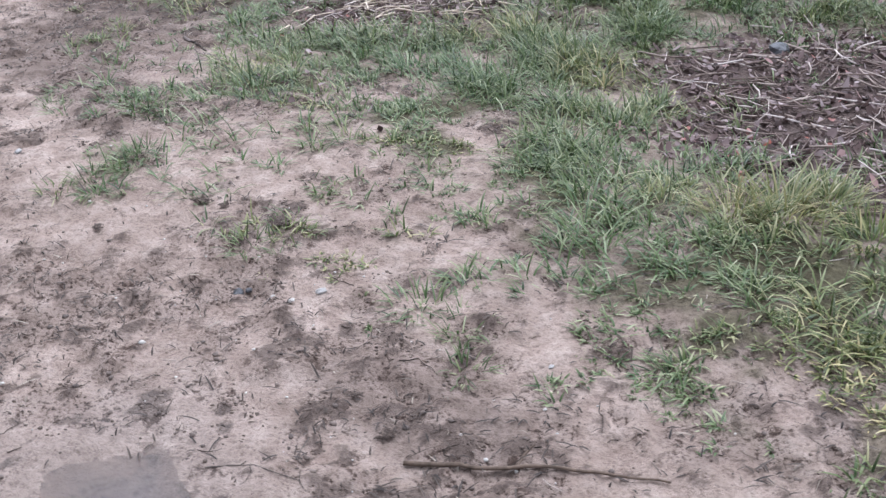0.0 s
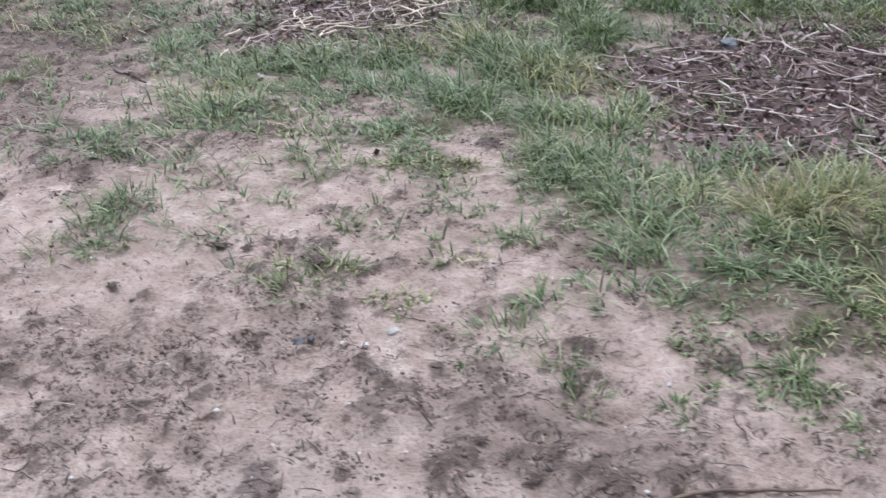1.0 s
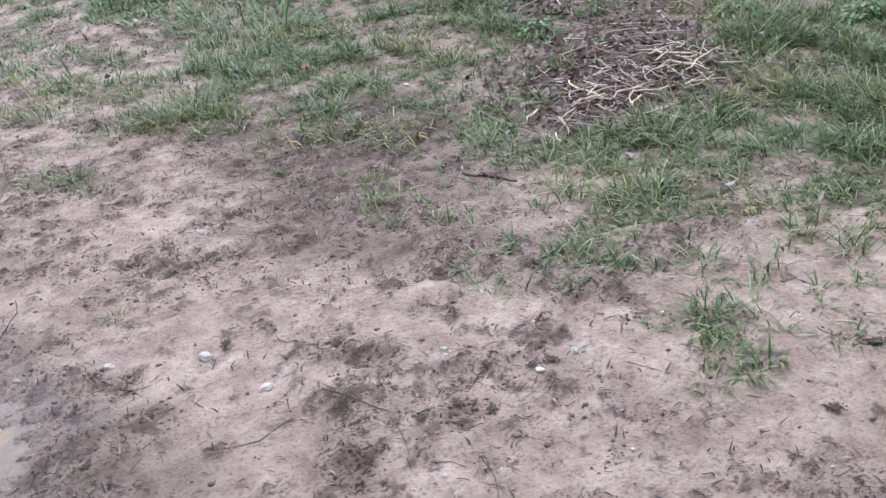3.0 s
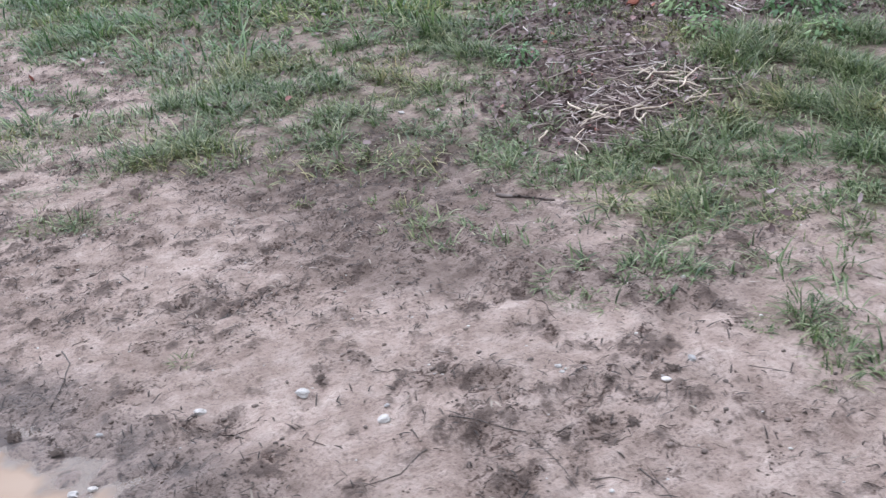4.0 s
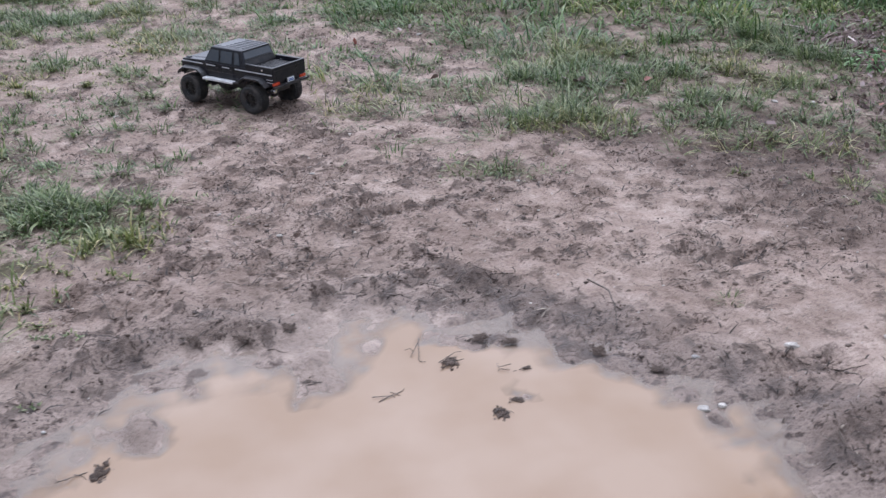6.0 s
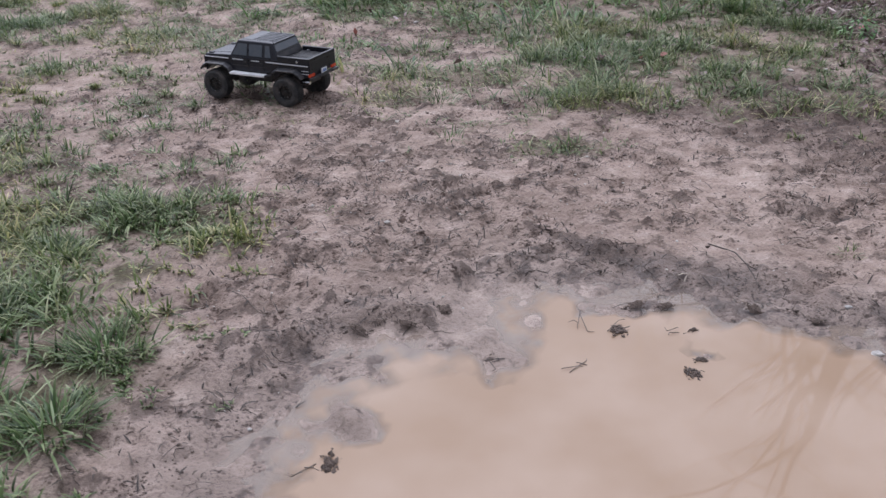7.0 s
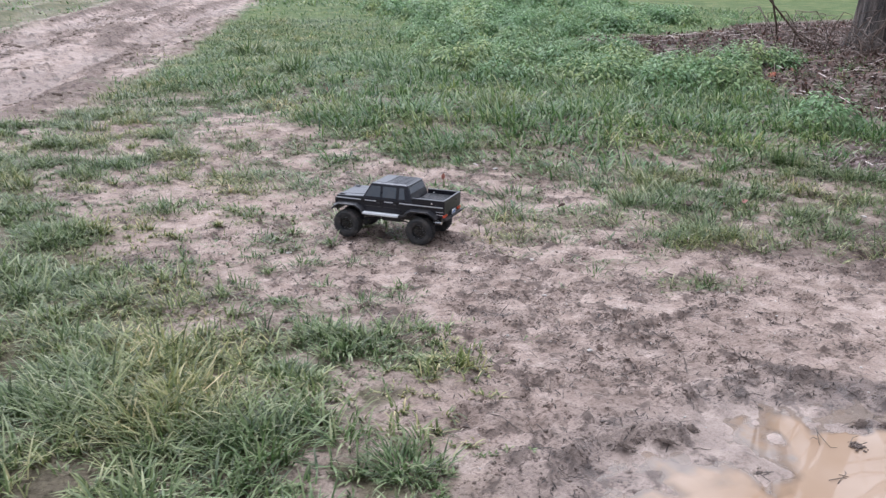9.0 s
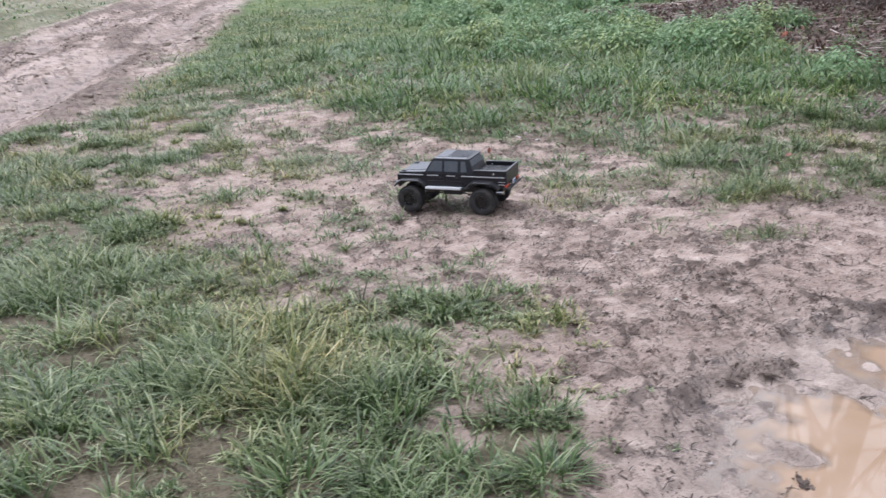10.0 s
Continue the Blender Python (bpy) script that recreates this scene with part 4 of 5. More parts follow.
near_litter = lambda x, y: np.maximum(smooth(-0.15, 0.2, inside(LITTER, *bent(x, y))), smooth(-0.25, 0.25, inside(STRAW, *bent(x, y))))
mixed_zone = lambda x, y: 0.8 * smooth(-0.1, 0.3, inside(MIXED, *bent(x, y))) * smooth(0.35, 0.52, fbm(x, y, 3.1, 62))
x, y = strewn(30000, -1.0, 3.0, 2.4, 6.0, lambda x, y: np.maximum(near_litter(x, y), mixed_zone(x, y)))
strewn_stuff("leaf_litter", leaves_mesh("leaf_litter", x, y, rng.uniform(0.006, 0.017, len(x)), LEAF), "curled grey-brown dead leaves in a loose layer", "leaves")
x, y = strewn(5200, -1.2, 0.5, 3.6, 5.1, lambda x, y: smooth(-0.2, 0.3, inside(STRAW, *bent(x, y))) * (0.12 + 0.75 * blob(x, y, -0.4, 4.12, 0.3, 0.2, 30) + 0.5 * blob(x, y, -0.1, 4.35, 0.25, 0.2)))
strewn_stuff("dry_stalks", sticks_mesh("dry_stalks", x, y, 0.012, rng.uniform(0.03, 0.16, len(x)), rng.uniform(0.0012, 0.0032, len(x)), STRAW_STEM, 0.25), "heap of dry pale broken stalks on dead leaves", "stalks")
x, y = strewn(5600, -0.8, 3.0, 2.4, 6.0, lambda x, y: np.maximum(smooth(-0.02, 0.15, inside(LITTER, x, y)), 0.3 * mixed_zone(x, y)))
strewn_stuff("dry_stalks", sticks_mesh("dry_stalks", x, y, 0.012, rng.uniform(0.04, 0.2, len(x)), rng.uniform(0.0014, 0.0042, len(x)), STRAW_STEM, 0.2), "dry pale stalks scattered over dead leaves", "stalks")
x, y = strewn(6000, -2.6, 3.2, 3.0, 9.5, lambda x, y: 0.6 * grass_cover(x, y) * smooth(0.5, 0.64, fbm(x, y, 2.2, 89)))
strewn_stuff("leaf_litter", leaves_mesh("leaf_litter", x, y, rng.uniform(0.008, 0.02, len(x)), LEAF, 0.03), "scattered brown dead leaves caught in the grass", "leaves")
on_bank = lambda x, y: smooth(-0.1, 0.25, inside(BANK, x, y))
x, y = strewn(46000, 0.3, 9.0, 4.2, 12.5, on_bank)
strewn_stuff("leaf_litter", leaves_mesh("leaf_litter", x, y, rng.uniform(0.009, 0.027, len(x)), BANK_LEAF, 0.03), "reddish brown leaf litter round the foot of the tree", "leaves")
x, y = strewn(2600, 0.3, 9.0, 4.2, 12.5, on_bank)
strewn_stuff("dry_stalks", sticks_mesh("dry_stalks", x, y, 0.03, rng.uniform(0.06, 0.34, len(x)), rng.uniform(0.0015, 0.005, len(x)), STRAW_STEM, 0.3), "fallen brown stems on the leaf litter under the tree", "stalks")

# ---- the model car: a black double-cab pickup with large tyres ----
def car_wheel(car, x, y, side):
    """One wheel; side is the sign of x of its outer face."""
    hub = part("wheel", lathe([(-0.018, 0.006), (-0.018, 0.024), (0.004, 0.026), (0.006, 0.012), (0.012, 0.01), (0.012, 0.004)], 24), RIM, car, "black spoked wheel with bright bolts", False)
    rubber = lathe([(-0.021, 0.030), (-0.0235, 0.040), (-0.0235, 0.047), (-0.020, 0.0535), (-0.012, 0.0555), (0.012, 0.0555), (0.020, 0.0535), (0.0235, 0.047), (0.0235, 0.040), (0.021, 0.030), (0.016, 0.027), (-0.016, 0.027)], 44)
    for k in range(40):
        for row, shift in ((-0.0165, 0.0), (-0.0055, 0.5), (0.0055, 0.0), (0.0165, 0.5)):
            a = 2 * math.pi * (k + shift) / 40
            lug = box(-0.0045, 0.0045, -0.0027, 0.0027, -0.0015, 0.0025)
            bmesh.ops.transform(lug, matrix=Matrix.Rotation(a, 4, "X") @ Matrix.Translation((row, 0, 0.0552 if abs(row) < 0.01 else 0.0538)), verts=lug.verts)
            joined(rubber, lug)
    part("tyre", rubber, RUBBER, hub, "knobbly black rubber tyre with a dusty tread")
    rim = lathe([(0.012, 0.0285), (0.019, 0.0295), (0.0205, 0.0275), (0.017, 0.0255), (0.008, 0.024), (0.007, 0.006)], 36)
    for k in range(8):
        a = 2 * math.pi * k / 8
        spoke = box(0.008, 0.0145, -0.0028, 0.0028, 0.006, 0.0255, 0.0008)
        bmesh.ops.transform(spoke, matrix=Matrix.Rotation(a, 4, "X"), verts=spoke.verts)
        joined(rim, spoke)
    lathe([(0.008, 0.0075), (0.0175, 0.0065), (0.0185, 0.003)], 16, rim)
    part("rim", rim, RIM, hub)
    for k in range(16):
        a, r, out = 2 * math.pi * k / 16, (0.0265 if k % 2 else 0.0185), (0.0200 if k % 2 else 0.0150)
        bolt = lathe([(out - 0.001, 0.0011), (out + 0.0009, 0.0011), (out + 0.0013, 0.0006)], 6)
        bmesh.ops.translate(bolt, vec=(0, r * math.cos(a), r * math.sin(a)), verts=bolt.verts)
        part("bolt", bolt, CHROME, hub, "bright metal bolt")
    hub.matrix_basis = pose(x, y, 0.0572, 11 * y * 100 % 40, 0, 0 if side > 0 else 180)
    return hub


def cab_side(y0, y1, t0, t1, z0, z1, side, proud=0.0012, thick=0.002):
    """A slab on the leaning side of the cab, from z0 to z1."""
    lean = lambda z: 0.0905 - (z - 0.168) * 0.0125 / 0.058
    rings = []
    for off in (proud - thick, proud):
        rings.append([(side * (lean(z) + off), y, z) for y, z in ((y0, z0), (y1, z0), (t1, z1), (t0, z1))])
    return loft(rings, bevel=0.0004)


def cab_end(y_low, y_high, z0, z1, half0, half1, sign, proud=0.0012):
    slope = lambda z: y_low + (y_high - y_low) * (z - 0.168) / 0.058
    rings = []
    for off in (proud - 0.003, proud):
        rings.append([(x, slope(z) + sign * off, z) for x, z in ((-half0, z0), (half0, z0), (half1, z1), (-half1, z1))])
    return loft(rings, bevel=0.0004)


def pickup_car(place):
    car = new("model_pickup")
    tagged(car, "black remote-controlled model pickup with knobbly tyres standing on the mud", "model car")
    arch = lambda c, r: [(c + r * math.cos(radians(a)), 0.0575 + r * math.sin(radians(a))) for a in range(38, 143, 13)]
    front, back = arch(0.16, 0.069), arch(-0.16, 0.069)
    profile = [(0.222, 0.118)] + front + [(0.094, 0.114), (-0.094, 0.114)] + back + [(-0.222, 0.113), (-0.256, 0.116), (-0.258, 0.146), (-0.119, 0.146), (-0.119, 0.168), (0.099, 0.168), (0.21, 0.162), (0.222, 0.155)]
    part("body", prism(profile, -0.0915, 0.0915, 0.002), PAINT, car, "black glossy lower body shell")
    # cab, roof and glazing
    def ring(y0, y1, half, z):
        return [(-half, y0, z), (half, y0, z), (half, y1, z), (-half, y1, z)]
    part("cab", loft([ring(-0.118, 0.099, 0.0905, 0.166), ring(-0.095, 0.063, 0.078, 0.226), ring(-0.088, 0.053, 0.07, 0.2305)], bevel=0.003), PAINT, car)
    roof = box(-0.066, 0.066, -0.086, 0.045, 0.2285, 0.2318, 0.0012)
    part("roof_panel", roof, ROOF, car, "dark grey ribbed roof panel")
    for i in range(6):
        x = -0.052 + i * 0.0208
        part("roof_rib", box(x - 0.0022, x + 0.0022, -0.083, 0.003, 0.2312, 0.2336, 0.0008), PAINT, car)
    for side in (-1, 1):
        for y0, y1, t0, t1 in ((0.02, 0.087, 0.02, 0.061), (-0.049, 0.01, -0.049, 0.01), (-0.089, -0.062, -0.081, -0.062)):
            part("side_window", cab_side(y0, y1, t0, t1, 0.1735, 0.2165, side), TINT, car, "smoked grey side window")
        for y0, y1 in ((0.0155, 0.0925), (-0.056, 0.0125)):
            door = part("door", box(min(side * 0.0905, side * 0.0932), max(side * 0.0905, side * 0.0932), y0, y1, 0.1175, 0.1655, 0.0008), PAINT, car)
            at = y0 + 0.012
            part("door_handle", box(min(side * 0.0925, side * 0.0962), max(side * 0.0925, side * 0.0962), at - 0.008, at + 0.006, 0.1475, 0.1515, 0.0008), PLASTIC, door)
        for y0, y1 in ((0.105, 0.214), (0.036, 0.086), (-0.038, 0.0), (-0.252, -0.066)):
            part("side_stripe", box(min(side * 0.0905, side * 0.0942), max(side * 0.0905, side * 0.0942), y0, y1, 0.1552, 0.1588, 0.0005), SILVER, car, "silver stripe along the side")
        for y0, y1 in ((0.09, 0.012), (0.004, -0.066)):
            part("side_moulding", box(min(side * 0.0925, side * 0.0945), max(side * 0.0925, side * 0.0945), y1, y0, 0.1335, 0.136, 0.0004), PLASTIC, car)
        for z in (0.126, 0.137):
            part("side_moulding", box(min(side * 0.091, side * 0.0932), max(side * 0.091, side * 0.0932), -0.254, -0.224, z, z + 0.0018, 0.0004), SILVER, car)
        step = prism([(0.088, 0.1035), (0.088, 0.1115), (-0.068, 0.1115), (-0.068, 0.1035)], side * 0.092, side * 0.119, 0.0015)
        part("side_step", step, ALLOY, car, "bright metal side step")
        part("step_end", prism([(-0.068, 0.105), (-0.068, 0.111), (-0.096, 0.112), (-0.096, 0.108)], side * 0.09, side * 0.114, 0.001), PLASTIC, car)
        for c in (0.16, -0.16):
            rings = []
            for a in (36, 48, 64, 82, 98, 116, 132, 144):
                ca, sa = math.cos(radians(a)), math.sin(radians(a))
                r = min(0.073 / max(sa, 0.3), 0.0835)
                rings.append([(side * x, c + (r + d) * ca, 0.059 + (r + d) * sa) for x, d in ((0.089, 0.0), (0.1125, -0.002), (0.1135, 0.004), (0.089, 0.0115))])
            part("wheel_arch_flare", loft(rings, bevel=0.0007), PLASTIC, car, "wide dark grey wheel arch flare")
            for a in (40, 140):
                nut = lathe([(0, 0.0018), (0.0018, 0.0018), (0.0024, 0.001)], 6)
                bmesh.ops.transform(nut, matrix=pose(side * 0.112, c + 0.082 * math.cos(radians(a)), 0.059 + 0.082 * math.sin(radians(a)), 0, 0, 0 if side > 0 else 180), verts=nut.verts)
                part("flare_bolt", nut, PLASTIC, car)
            car_wheel(car, side * 0.098, c, side)
        # front wing tops and lamps
        part("wing", prism([(0.216, 0.160), (0.212, 0.1665), (0.096, 0.1715), (0.096, 0.164)], side * 0.056, side * 0.0905, 0.0015), PAINT, car)
        part("indicator", box(min(side * 0.066, side * 0.08), max(side * 0.066, side * 0.08), 0.186, 0.205, 0.1665, 0.1715, 0.0016), PLASTIC, car)
        lamp = lathe([(0, 0.0135), (0.003, 0.0135), (0.0045, 0.009)], 24)
        bmesh.ops.transform(lamp, matrix=pose(side * 0.066, 0.2215, 0.141, 0, 0, 90), verts=lamp.verts)
        part("headlamp", lamp, CHROME, car, "round clear headlamp", False)
        # rear lamps
        part("tail_lamp", box(min(side * 0.06, side * 0.0925), max(side * 0.06, side * 0.0925), -0.2605, -0.252, 0.1165, 0.1275, 0.0008), RED, car, "orange-red tail lamp")
        part("bed_wall", prism([(-0.119, 0.144), (-0.119, 0.181), (-0.256, 0.1825), (-0.256, 0.144)], side * 0.083, side * 0.092, 0.0012), PAINT, car)
        part("bed_rail", box(min(side * 0.081, side * 0.0935), max(side * 0.081, side * 0.0935), -0.258, -0.119, 0.1822, 0.1848, 0.001), PLASTIC, car, "dark grey rail on the load bed")
        part("tie_hook", rod([(side * 0.078, -0.142, 0.166), (side * 0.078, -0.146, 0.172), (side * 0.078, -0.152, 0.172), (side * 0.078, -0.156, 0.166)], [0.0011] * 4, 6), CHROME, car, "small bright tie hook")
        # dampers and links
        for c in (0.16, -0.16):
            part("damper", rod([(side * 0.052, c - 0.012, 0.068), (side * 0.05, c - 0.002, 0.1)], [0.0065, 0.0065], 10), CHROME if c < 0 else PLASTIC, car, "metal oil damper")
        part("link_rod", rod([(side * 0.028, 0.13, 0.058), (side * 0.022, 0.0, 0.074)], [0.0028, 0.0028], 6), PLASTIC, car)
        part("link_rod", rod([(side * 0.028, -0.13, 0.058), (side * 0.022, 0.0, 0.074)], [0.0028, 0.0028], 6), PLASTIC, car)
    part("rear_window", cab_end(-0.118, -0.095, 0.196, 0.2205, 0.077, 0.072, -1, 0.0014), TINT, car, "dark smoked rear window")
    part("rear_window_sill", cab_end(-0.118, -0.095, 0.1905, 0.1945, 0.078, 0.077, -1, 0.002), PLASTIC, car)
    part("cab_back", cab_end(-0.118, -0.095, 0.1695, 0.189, 0.0845, 0.0795, -1, 0.0010), PLASTIC, car, "dark grey cab back below the window")
    part("roof_lip", box(-0.074, 0.074, -0.099, -0.091, 0.2245, 0.2278, 0.0012), PAINT, car)
    part("windscreen", cab_end(0.099, 0.063, 0.174, 0.2185, 0.078, 0.070, 1, 0.0014), TINT, car, "smoked windscreen")
    part("bonnet", prism([(0.214, 0.160), (0.21, 0.1665), (0.1, 0.1725), (0.1, 0.164)], -0.0535, 0.0535, 0.0018), PAINT, car, "glossy black bonnet with a flat top")
    part("grille", box(-0.05, 0.05, 0.219, 0.2245, 0.128, 0.153, 0.0012), PLASTIC, car)
    for i in range(3):
        part("grille_bar", box(-0.046, 0.046, 0.2235, 0.2258, 0.1325 + 0.0075 * i, 0.1350 + 0.0075 * i, 0.0005), CHROME, car)
    part("front_bumper", box(-0.094, 0.094, 0.214, 0.232, 0.1085, 0.1245, 0.002), PLASTIC, car)
    # load bed
    part("bed_floor", box(-0.0835, 0.0835, -0.2545, -0.119, 0.1462, 0.166), PLASTIC, car, "ribbed black load bed floor")
    for i in range(11):
        x = -0.07 + 0.014 * i
        part("bed_rib", box(x - 0.0032, x + 0.0032, -0.252, -0.122, 0.1655, 0.1685, 0.0008), PLASTIC, car)
    gate = part("tailgate", box(-0.0915, 0.0915, -0.2595, -0.2545, 0.13, 0.1835, 0.0012), PAINT, car, "flat black tailgate")
    part("gate_rail", box(-0.0925, 0.0925, -0.2605, -0.252, 0.1832, 0.1856, 0.001), PLASTIC, gate)
    part("gate_groove", box(-0.084, 0.084, -0.2605, -0.259, 0.1715, 0.1727), PLASTIC, gate)
    plate = part("number_plate", box(-0.0185, 0.0185, -0.2655, -0.2625, 0.1165, 0.1335, 0.0006), WHITE, car, "small white plate with blue printing")
    part("print_bar", box(-0.014, 0.014, -0.2662, -0.2652, 0.1205, 0.1245), BLUE, plate, "blue printed bar")
    part("print_bar", box(-0.010, 0.012, -0.2662, -0.2652, 0.1265, 0.129), BLUE, plate, "blue printed bar")
    part("plate_holder", box(-0.022, 0.022, -0.263, -0.2595, 0.113, 0.1365, 0.0008), PLASTIC, car)
    part("rear_bumper", box(-0.094, 0.094, -0.27, -0.2545, 0.1055, 0.1145, 0.0018), PLASTIC, car)
    for x in (-0.045, 0.045, 0.088):
        part("recovery_hook", rod([(x, -0.266, 0.112), (x, -0.276, 0.113), (x, -0.279, 0.118), (x, -0.274, 0.121)], [0.0018] * 4, 6), PLASTIC, car)
    cap = lathe([(0, 0.0042), (0.0014, 0.0042), (0.0022, 0.003)], 14)
    bmesh.ops.transform(cap, matrix=pose(-0.0918, -0.205, 0.1695, 0, 0, 180), verts=cap.verts)
    part("fuel_cap", cap, CHROME, car, "round bright fuel cap")
    part("exhaust", rod([(-0.058, -0.19, 0.085), (-0.058, -0.232, 0.088), (-0.058, -0.236, 0.088)], [0.0095, 0.0095, 0.007], 14), CHROME, car, "silver exhaust canister")
    # running gear
    part("chassis", box(-0.036, 0.036, -0.225, 0.205, 0.078, 0.1005, 0.002), PLASTIC, car, "black chassis frame")
    part("gearbox", box(-0.03, 0.026, -0.045, 0.04, 0.062, 0.085, 0.003), PLASTIC, car)
    for c in (0.16, -0.16):
        axle = part("axle", rod([(-0.08, c, 0.0572), (0.08, c, 0.0572)], [0.008, 0.008], 10), PLASTIC, car)
        nose = bmesh.new()
        bmesh.ops.create_uvsphere(nose, u_segments=14, v_segments=8, radius=0.0195, matrix=pose(0.012, c, 0.0572))
        part("differential", nose, PLASTIC, axle, "", False)
        part("drive_shaft", rod([(0.012, c * 0.88, 0.06), (0.004, 0.0, 0.074)], [0.0035, 0.0035], 8), CHROME, car)
    for piece in car.children:
        if piece.name.split(".")[0] not in ("wheel", "axle", "link_rod", "drive_shaft", "chassis", "gearbox", "damper", "exhaust"):
            piece.location.z += 0.002
    car.matrix_basis = place
    return car


HEADING = -39.5
car_x, car_y = -2.95, 5.36
rest = float(np.mean(height(np.array([car_x - 0.16, car_x, car_x + 0.16]), np.array([car_y, car_y, car_y]))))
pickup_car(pose(car_x, car_y, rest + 0.002, 0, 0, -HEADING) @ Matrix.Scale(0.965, 4))


# ---- the tree beyond the grass, with shoots round its foot ----
def tree(x, y):
    root = new("tree")
    tagged(root, "old leafless tree with a thick furrowed grey-brown trunk in leaf litter", "tree")
    trng = random.Random(7)
    base = float(height(np.array([x]), np.array([y]))[0])
    rings, lobes = [], [trng.uniform(0, 6.28) for _ in range(3)]
    for z, r in ((-0.15, 0.74), (0.0, 0.66), (0.18, 0.58), (0.5, 0.53), (1.1, 0.48), (2.0, 0.45), (3.2, 0.42), (4.2, 0.36)):
        flare = max(0.0, 1 - z / 0.8)
        rings.append([(x + 0.05 * z * 0.4 + rr * math.cos(a), y + rr * math.sin(a), base + z) for a in [2 * math.pi * k / 40 for k in range(40)]
                      for rr in [r * (1 + 0.035 * math.sin(11 * a + lobes[0] + z) + 0.02 * math.sin(23 * a + z * 2) + flare * 0.12 * math.sin(4 * a + lobes[1]))]])
    part("trunk", loft(rings), BARK, root, "", False)

    def limb(bm, start, way, length, radius, depth):
        pts, radii, p, w = [start], [radius], Vector(start), Vector(way).normalized()
        for i in range(4):
            w = (w + Vector((trng.gauss(0, 0.16), trng.gauss(0, 0.16), trng.gauss(0.05, 0.12)))).normalized()
            p = p + w * length / 4
            pts.append(tuple(p))
            radii.append(radius * (1 - 0.19 * (i + 1)))
        rod(pts, radii, 7 if depth < 2 else 4, bm)
        if depth < 4:
            for i in range(4 if depth < 2 else 3):
                at = trng.choice((2, 3, 4))
                side = Vector((trng.gauss(0, 1), trng.gauss(0, 1), trng.gauss(0.25, 0.6))).normalized()
                limb(bm, pts[at], w * 0.55 + side * 0.8, length * trng.uniform(0.55, 0.8), radii[at] * 0.66, depth + 1)

    for k in range(9):
        a = k * 0.7 + trng.uniform(-0.3, 0.3)
        bm = bmesh.new()
        limb(bm, (x + 0.08, y, base + trng.uniform(2.7, 4.1)), (math.cos(a), math.sin(a), trng.uniform(0.4, 1.6)), trng.uniform(2.2, 3.4), trng.uniform(0.15, 0.24), 0)
        part("limb", bm, BARK, root, "leafless spreading limb", False)
    for k in range(110):
        a, r = trng.uniform(2.2, 6.0), trng.uniform(0.7, 1.5)
        sx, sy, out, up = x + r * math.cos(a), y + r * math.sin(a), trng.uniform(0.3, 0.8), trng.uniform(0.06, 0.42)
        z = float(height(np.array([sx]), np.array([sy]))[0])
        t, pts = trng.uniform(0, 6.28), []
        for q in (0, 0.2, 0.45, 0.7, 1.0):
            pts.append((sx + out * q * math.cos(t), sy + out * q * math.sin(t), z - 0.02 + up * 4 * q * (1.08 - q)))
            t += trng.gauss(0, 0.45)
        part("shoot", rod(pts, [0.0065, 0.006, 0.005, 0.0035, 0.002], 5), SHOOT if k % 3 else TWIG, root, "thin arching bare shoot", False)
    return root


tree(5.5, 9.25)


def ground_at(x, y):
    return float(height(np.array([x]), np.array([y]))[0])


def sapling(x, y, lean, tall):
    root = new("sapling")
    z = ground_at(x, y)
    pts = [(x - 0.85 * lean * tall * s + 0.03 * math.sin(9 * s), y + 0.53 * lean * tall * s + 0.02 * math.sin(7 * s), z - 0.02 + tall * s) for s in (0, 0.2, 0.45, 0.7, 1)]
    part("stem", rod(pts, [0.017, 0.014, 0.011, 0.008, 0.004], 6), TWIG, root, "", False)
    for i, s in ((3, 1),):
        p = pts[i]
        part("twig", rod([p, (p[0] + s * 0.12 * tall, p[1] + 0.05, p[2] + 0.1 * tall), (p[0] + s * 0.2 * tall, p[1] + 0.03, p[2] + 0.22 * tall)], [0.007, 0.005, 0.002], 5), TWIG, root, "", False)
    return tagged(root, "thin leafless brown sapling growing from leaf litter", "sapling", "saplings by the tree")


sapling(4.51, 10.18, 0.2, 1.4)
sapling(4.72, 9.94, 0.85, 1.2)

# ---- weeds ----
prng = random.Random(12)


def leaf_points(start, turn, rise, length, width):
    """A folded toothed leaf: midrib raised edges, as points and triangles."""
    c, s = math.cos(turn), math.sin(turn)
    pts, tris, rows = [], [], ((0.0, 0.0), (0.25, 0.9), (0.6, 0.8), (1.0, 0.0))
    for u, w in rows:
        d, z = u * length, start[2] + rise * u * length - 0.55 * length * u * u
        for side in (-1, 0, 1):
            k = side * w * width
            pts.append((start[0] + d * c - k * s, start[1] + d * s + k * c, z + (0.22 * width * w if side else 0)))
    for r in range(3):
        for q in (0, 1):
            a = 3 * r + q
            tris += [(a, a + 1, a + 4), (a, a + 4, a + 3)]
    return pts, tris


